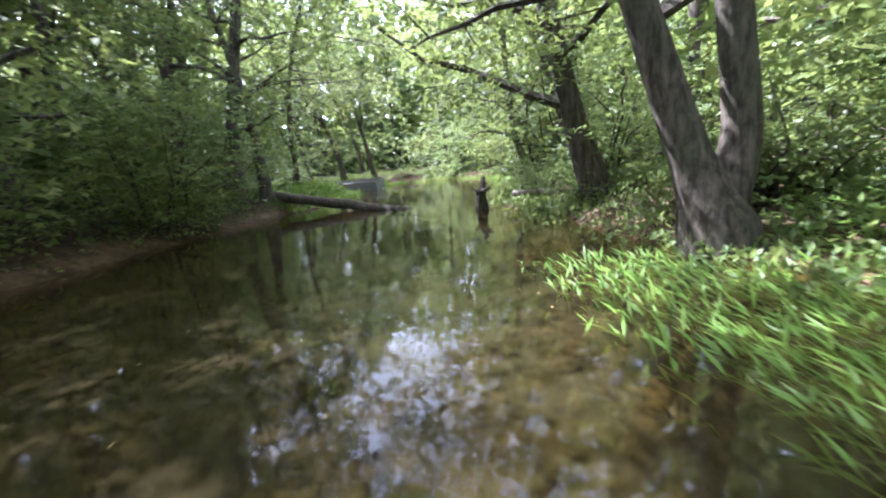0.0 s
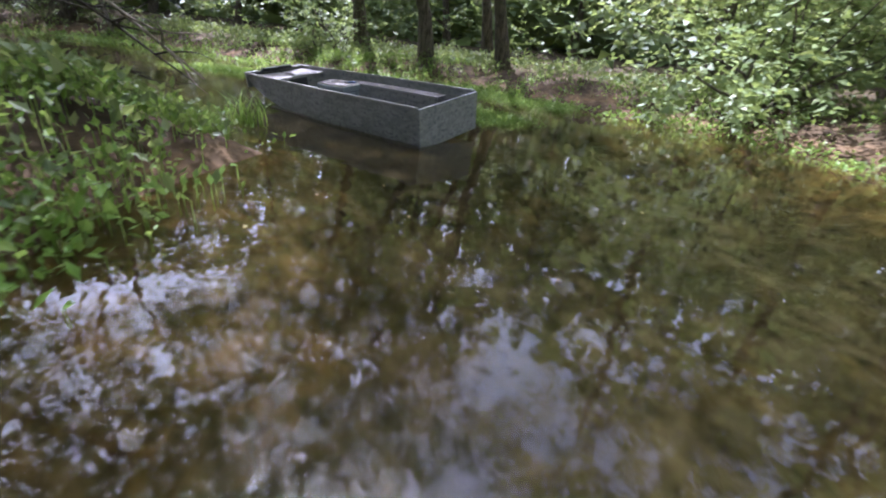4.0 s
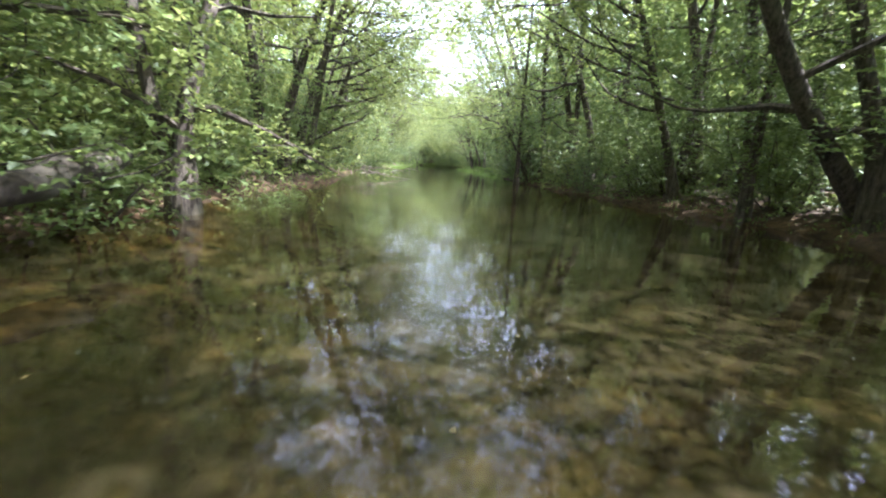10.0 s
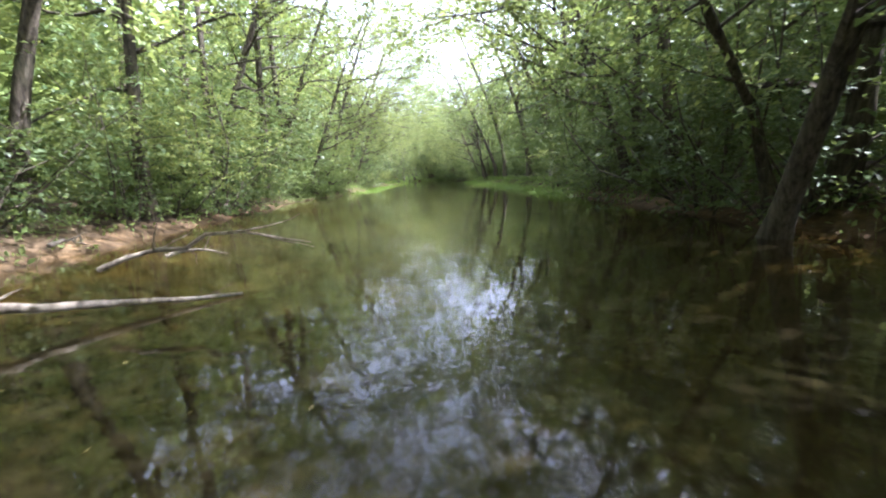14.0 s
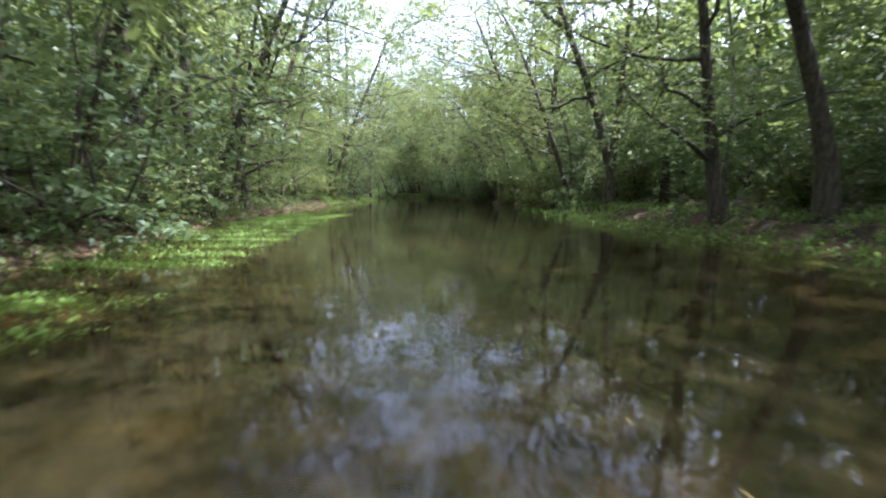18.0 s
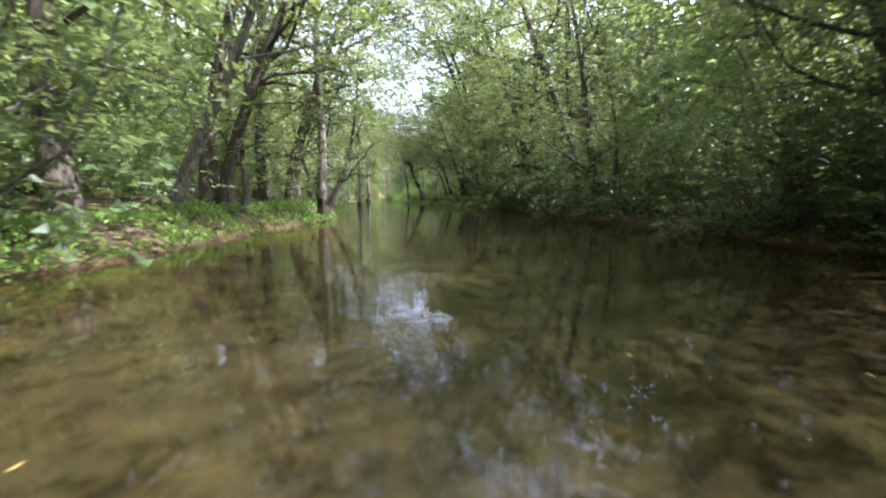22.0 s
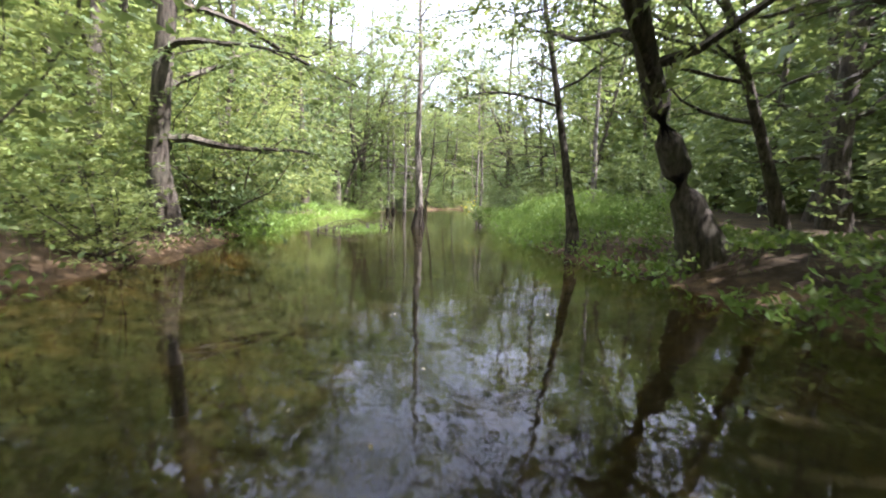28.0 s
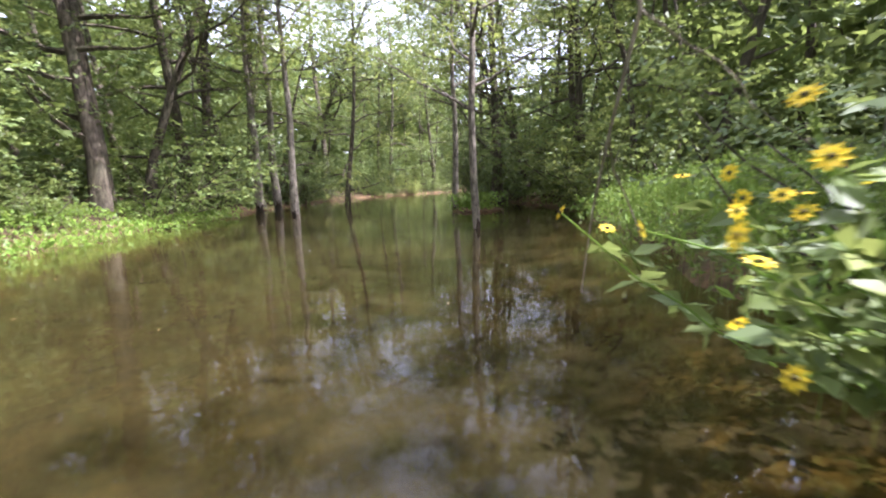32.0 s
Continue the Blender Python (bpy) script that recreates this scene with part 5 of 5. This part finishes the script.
HULL, TREAD = camo_material(), tread_material()
DECK = plain_material("deck_grey", (0.21, 0.185, 0.187), 0.75, 0, 120, 0.001)
ALU = plain_material("bare_aluminium", (0.27, 0.26, 0.245), 0.6, 0.3, 30)
COOLER = plain_material("cooler_grey", (0.16, 0.185, 0.21), 0.45, 0, 80, 0.0008)
BLACK = plain_material("black_plastic", (0.014, 0.015, 0.018), 0.45, 0, 60)
ROPE = plain_material("black_rope", (0.02, 0.02, 0.02), 0.9, 0, 200, 0.003)
FOAM = plain_material("white_foam", (0.72, 0.7, 0.66), 0.8, 0, 50, 0.004)
BLUE = plain_material("blue_plastic", (0.03, 0.085, 0.24), 0.3, 0, 40)
TEAL = plain_material("bright_blue_cord", (0.01, 0.22, 0.5), 0.6, 0, 40)
JUG = plain_material("milky_plastic", (0.78, 0.77, 0.68), 0.35, 0, 30, 0.001)
FUEL = plain_material("yellow_fuel", (0.78, 0.66, 0.28), 0.35, 0, 20, 0.001)
RUST = plain_material("worn_metal", (0.08, 0.06, 0.055), 0.6, 0.3, 40)


def box(name, x0, x1, y0, y1, z0, z1, mat, parent, label="", bevel=0.012, taper=0.0, segments=2):
    """A bevelled block; taper narrows its foot by that much on each side."""
    bm = bmesh.new()
    bmesh.ops.create_cube(bm, size=1)
    for v in bm.verts:
        k = taper if v.co.z < 0 else 0.0
        v.co = Vector((x0 + k if v.co.x < 0 else x1 - k, y0 + k if v.co.y < 0 else y1 - k, z0 if v.co.z < 0 else z1))
    if bevel:
        bmesh.ops.bevel(bm, geom=bm.edges[:], offset=bevel, segments=segments, affect="EDGES", profile=0.6)
    me = bpy.data.meshes.new(name)
    bm.to_mesh(me)
    bm.free()
    me.materials.append(mat)
    ob = new(name, me)
    ob.parent = parent
    return tagged(ob, label)


# the hull's plan: distance along, half width inside at the gunwale, height of the floor
BX = -0.115


def make_boat():
    boat = tagged(new("jon_boat"), "grey camouflage aluminium flat-bottomed jon boat floating on the creek", "boat")
    # sides: upright sheet with thickness that narrows to the square bow
    ys = [-1.1, 0.0, 0.7, 1.1, 1.8, 2.4, 2.78]
    half = [0.70, 0.70, 0.69, 0.665, 0.625, 0.60, 0.575]
    low = [-1.30, -1.30, -1.30, -1.30, -1.26, -1.08, -0.92]
    top = -0.745
    for name, sg in (("left_side", -1), ("right_side", 1)):
        v, fc = [], []
        for y, h, z in zip(ys, half, low):
            x = BX + sg * h
            f = BX + sg * (h - 0.06)
            v += [(x, y, top), (x + sg * 0.022, y, top), (f + sg * 0.022, y, z), (f, y, z)]
        for i in range(len(ys) - 1):
            a = 4 * i
            fc += [(a + k, a + (k + 1) % 4, a + 4 + (k + 1) % 4, a + 4 + k) for k in range(4)]
        fc += [(0, 1, 2, 3), (len(v) - 4, len(v) - 3, len(v) - 2, len(v) - 1)]
        solid(name, v, fc, HULL, boat)
        rail = [(BX + sg * (h + 0.01), y, top + 0.008) for y, h in zip(ys, half)]
        v, fc = [], []
        for x, y, z in rail:
            v += [(x - 0.015, y, z - 0.012), (x + 0.017, y, z - 0.012), (x + 0.017, y, z + 0.012), (x - 0.015, y, z + 0.012)]
        for i in range(len(rail) - 1):
            fc += [(4 * i + k, 4 * i + (k + 1) % 4, 4 * i + 4 + (k + 1) % 4, 4 * i + 4 + k) for k in range(4)]
        solid("gunwale", v, fc, ALU, boat, "bare metal gunwale edge")
    box("bow_plate", BX - 0.6, BX + 0.6, 2.78, 2.81, -0.97, top + 0.01, HULL, boat, bevel=0.006)
    box("bow_cap", BX - 0.6, BX + 0.6, 2.75, 2.835, top + 0.001, top + 0.022, ALU, boat, "bare metal bow edge", 0.008)
    v = [(BX + sg * (h - 0.06), y, z) for y, h, z in zip(ys, half, low) for sg in (-1, 1)]
    solid("hull_bottom", v, [(2 * i, 2 * i + 1, 2 * i + 3, 2 * i + 2) for i in range(len(ys) - 1)], HULL, boat)
    box("floor", BX - 0.625, BX + 0.625, -1.08, 2.2, -1.24, -1.215, TREAD, boat, "grey ribbed vinyl floor", 0.004)
    box("transom", BX - 0.72, BX + 0.72, -1.14, -1.1, -1.3, top, HULL, boat, bevel=0.006)
    # bow deck in two panels, riser with a black hatch, and the step below it
    box("deck_panel", BX - 0.585, BX - 0.03, 2.165, 2.75, -0.81, -0.79, DECK, boat, "grey deck panel", 0.005)
    box("deck_panel", BX - 0.026, BX + 0.585, 2.165, 2.75, -0.81, -0.79, DECK, boat, "grey deck panel", 0.005)
    box("deck_edge", BX - 0.6, BX + 0.6, 2.155, 2.172, -0.825, -0.788, ALU, boat, "bare metal deck edge", 0.004)
    box("riser", BX - 0.6, BX + 0.6, 2.175, 2.2, -1.06, -0.81, HULL, boat, bevel=0.003)
    hatch = box("hatch", -0.265, 0.085, 2.15, 2.174, -1.04, -0.828, BLACK, boat, "black plastic hatch", 0.011, segments=3)
    box("latch", -0.18, -0.12, 2.138, 2.149, -1.01, -0.985, BLACK, hatch, bevel=0.004)
    box("latch", -0.05, 0.01, 2.138, 2.149, -1.01, -0.985, BLACK, hatch, bevel=0.004)
    box("bow_step", BX - 0.58, BX + 0.58, 1.945, 2.174, -1.085, -1.05, DECK, boat, "grey step below the bow deck", 0.006)
    box("step_face", BX - 0.58, BX + 0.58, 1.96, 1.975, -1.2, -1.086, HULL, boat, bevel=0.003)
    box("step_edge", BX - 0.58, BX + 0.58, 1.935, 1.944, -1.07, -1.046, ALU, boat, bevel=0.003)
    # light bar on the bow
    for a, b in ((-0.43, -0.119), (-0.111, 0.2)):
        bar = box("light_bar", a, b, 2.7, 2.76, -0.742, -0.694, BLACK, boat, "black light bar", 0.008)
        box("top_plate", a + 0.01, b - 0.01, 2.705, 2.755, -0.695, -0.688, COOLER, bar, bevel=0.003)
        for k in range(6):
            x = a + 0.012 + k * 0.049
            box("lens", x, x + 0.04, 2.755, 2.768, -0.735, -0.7, ALU, bar, bevel=0.004)
    # side benches
    for name, a, b in (("left_bench", -0.755, -0.475), ("right_bench", 0.30, 0.545)):
        bench = tagged(new(name), "grey aluminium side bench with vinyl top")
        bench.parent = boat
        box("bench_top", a, b, -0.6, 1.38, -0.865, -0.85, TREAD, bench, "grey ribbed vinyl", 0.005)
        inner = (b - 0.02, b) if a < -0.5 else (a, a + 0.02)
        box("bench_side", inner[0], inner[1], -0.6, 1.38, -1.214, -0.866, HULL, bench, bevel=0.003)
        box("bench_end", a + 0.05, b - 0.021, 1.355, 1.375, -1.214, -0.866, HULL, bench, bevel=0.003)
        box("bench_edge", inner[0] - 0.002, inner[1] + 0.002, -0.6, 1.382, -0.875, -0.846, ALU, bench, bevel=0.003)
    cord("anchor_rope", [(-0.115, 2.83, -0.76), (-0.11, 2.77, -0.715), (-0.12, 2.6, -0.775), (-0.14, 2.35, -0.775), (-0.15, 2.17, -0.775), (-0.155, 2.13, -0.88), (-0.15, 2.12, -1.02), (-0.1, 2.08, -1.035), (0.0, 2.02, -1.035), (0.06, 1.98, -1.035), (0.07, 1.93, -1.03)], 0.0065, ROPE, boat, "black bow rope")
    return boat


def make_cooler(boat_pose):
    c = tagged(new("cooler"), "grey hard-sided cooler with a peeling vinyl-covered foam lid", "cooler")
    x0, x1, y0, y1 = -0.245, 0.165, 0.885, 1.505
    box("body", x0 + 0.012, x1 - 0.012, y0 + 0.012, y1 - 0.012, -1.213, -0.905, COOLER, c, bevel=0.025, taper=0.03, segments=3)
    box("lid", x0, x1, y0, y1, -0.9, -0.822, COOLER, c, bevel=0.018, segments=3)
    box("foam_pad", x0 + 0.008, x1 - 0.006, y0 + 0.006, y1 - 0.008, -0.821, -0.806, FOAM, c, "white foam pad with torn edge", 0.006)
    # vinyl with a ragged, torn outline
    rng2 = np.random.default_rng(3)
    outline = []
    for k in range(64):
        u = k / 16
        s, e = int(u), u - int(u)
        p = [(x0 + 0.012 + e * (x1 - x0 - 0.024), y0 + 0.012), (x1 - 0.02, y0 + 0.02 + e * (y1 - y0 - 0.04)), (x1 - 0.03 - e * (x1 - x0 - 0.05), y1 - 0.018), (x0 + 0.014, y1 - 0.02 - e * (y1 - y0 - 0.04))][s]
        cut = 0.02 if s == 1 and e > 0.55 else 0.0
        cut2 = 0.028 if s == 0 and 0.68 < e < 0.92 else 0.0
        outline.append((p[0] - cut + rng2.uniform(-0.004, 0.004), p[1] + cut2 + rng2.uniform(-0.004, 0.004)))
    bm = bmesh.new()
    face = bm.faces.new([bm.verts.new((x, y, -0.801)) for x, y in outline])
    ext = bmesh.ops.extrude_face_region(bm, geom=[face])
    for v in ext["geom"]:
        if isinstance(v, bmesh.types.BMVert):
            v.co.z = -0.796
    me = bpy.data.meshes.new("vinyl_top")
    bmesh.ops.recalc_face_normals(bm, faces=bm.faces[:])
    bm.to_mesh(me)
    bm.free()
    me.materials.append(TREAD)
    top = new("vinyl_top", me)
    top.parent = c
    tagged(top, "worn ribbed vinyl")
    # end handle: recess, two cords and a grip
    box("handle_recess", -0.13, 0.05, y0 + 0.004, y0 + 0.02, -1.12, -0.93, COOLER, c, bevel=0.006)
    cord("handle_cord", [(-0.125, y0 - 0.002, -0.935), (-0.12, y0 - 0.012, -1.0), (-0.1, y0 - 0.014, -1.11)], 0.006, ROPE, c)
    cord("handle_cord", [(0.045, y0 - 0.002, -0.935), (0.04, y0 - 0.012, -1.0), (0.02, y0 - 0.014, -1.11)], 0.006, ROPE, c)
    box("grip", -0.115, 0.035, y0 - 0.03, y0, -1.13, -1.1, TEAL, c, "bright blue handle grip", 0.01)
    c.matrix_basis = boat_pose
    return c


def make_jug(boat_pose):
    """A two-chambered fuel and oil jug."""
    j = tagged(new("fuel_jug"), "milky plastic jug half full of yellow fuel with black caps", "jug")

    def bottle(name, cx, cy, w, d, z0, z1, mat, shoulder=0.5):
        v, fc = [], []
        prof = [(0.86, z0), (1.0, z0 + 0.02), (1.0, z0 + (z1 - z0) * 0.62), (0.9, z0 + (z1 - z0) * 0.74), (shoulder, z0 + (z1 - z0) * 0.9), (0.32, z1)]
        n = 16
        for s, z in prof:
            for k in range(n):
                a = 2 * math.pi * k / n
                ca, sa = math.cos(a), math.sin(a)
                e = 0.45
                v.append((cx + w * s * math.copysign(abs(ca) ** e, ca), cy + d * s * math.copysign(abs(sa) ** e, sa), z))
        for i in range(len(prof) - 1):
            fc += [(i * n + k, i * n + (k + 1) % n, (i + 1) * n + (k + 1) % n, (i + 1) * n + k) for k in range(n)]
        vv, ff = np.array(v), np.array(fc)
        return solid(name, vv, ff, mat, j, smooth=True)

    bottle("main_tank", -0.44, 1.62, 0.075, 0.075, -1.214, -0.965, JUG)
    bottle("fuel", -0.44, 1.62, 0.0765, 0.0765, -1.212, -1.06, FUEL, 0.98)
    bottle("small_tank", -0.5, 1.7, 0.06, 0.06, -1.214, -0.965, JUG)
    for cx, cy, z, r in ((-0.42, 1.6, -0.98, 0.03), (-0.5, 1.7, -0.975, 0.025)):
        v, fc = tube([(cx, cy, z), (cx + 0.004, cy - 0.004, z + 0.015), (cx + 0.01, cy - 0.012, z + 0.035), (cx + 0.01, cy - 0.012, z + 0.037)], [r * 0.9, r, r, 0.002], 12)
        solid("cap", v, fc, BLACK, j, "black screw cap", True)
    cord("jug_handle", [(-0.5, 1.62, -1.0), (-0.545, 1.62, -0.96), (-0.505, 1.65, -0.95), (-0.465, 1.65, -0.99)], 0.016, JUG, j, sides=8)
    box("label_strip", -0.522, -0.515, 1.59, 1.65, -1.1, -1.03, BLACK, j, bevel=0.002)
    j.matrix_basis = boat_pose
    return j


def make_lighter(boat_pose):
    s = tagged(new("utility_lighter"), "blue long-necked utility lighter lying on the cooler", "lighter")
    a, b = Vector((-0.03, 1.11, -0.783)), Vector((0.075, 0.905, -0.778))
    m, w = a.lerp(b, 0.42), (b - a).normalized()
    v, fc = tube([a, a.lerp(m, 0.5), m], [0.006, 0.0075, 0.009], 8)
    solid("barrel", v, fc, BLACK, s, "black metal barrel", True)
    v, fc = tube([m, m.lerp(b, 0.15), m.lerp(b, 0.5), m.lerp(b, 0.85), b], [0.009, 0.012, 0.014, 0.015, 0.005], 10)
    solid("handle", v, fc, BLUE, s, "blue handle", True)
    cord("trigger", [m + Vector((0.012, 0, 0.01)), m.lerp(b, 0.3) + Vector((0.028, 0.0, 0.012)), m.lerp(b, 0.55) + Vector((0.024, 0, 0.012))], 0.005, BLACK, s, "black trigger guard")
    s.matrix_basis = boat_pose
    return s


def make_coil(boat_pose):
    s = tagged(new("rope_coil"), "tangled black rope lying beside the fuel jug", "rope")
    pts = []
    for k in range(34):
        a = k * 0.62
        r = 0.03 + 0.018 * math.sin(k * 1.7)
        pts.append((-0.31 + 0.05 * math.sin(k * 0.35) + r * math.cos(a), 1.72 + 0.03 * math.cos(k * 0.5) + r * math.sin(a), -1.2 + 0.012 * (k % 5)))
    pts += [(-0.36, 1.66, -1.19), (-0.42, 1.8, -1.19), (-0.52, 1.82, -1.1)]
    cord("rope", pts, 0.008, ROPE, s)
    s.matrix_basis = boat_pose
    t = tagged(new("bracket"), "small rusty metal bracket on the boat floor", "bracket")
    box("plate", -0.315, -0.3, 1.2, 1.32, -1.213, -1.2, RUST, t, bevel=0.003)
    box("lug", -0.32, -0.295, 1.36, 1.41, -1.213, -1.18, RUST, t, bevel=0.006)
    t.matrix_basis = boat_pose


BOAT_POSE = pose(-4.663, 27.426, 1.326, -0.44, -6.63, 76.62)
jon_boat = make_boat()
jon_boat.matrix_basis = BOAT_POSE
make_cooler(BOAT_POSE), make_jug(BOAT_POSE), make_lighter(BOAT_POSE), make_coil(BOAT_POSE)
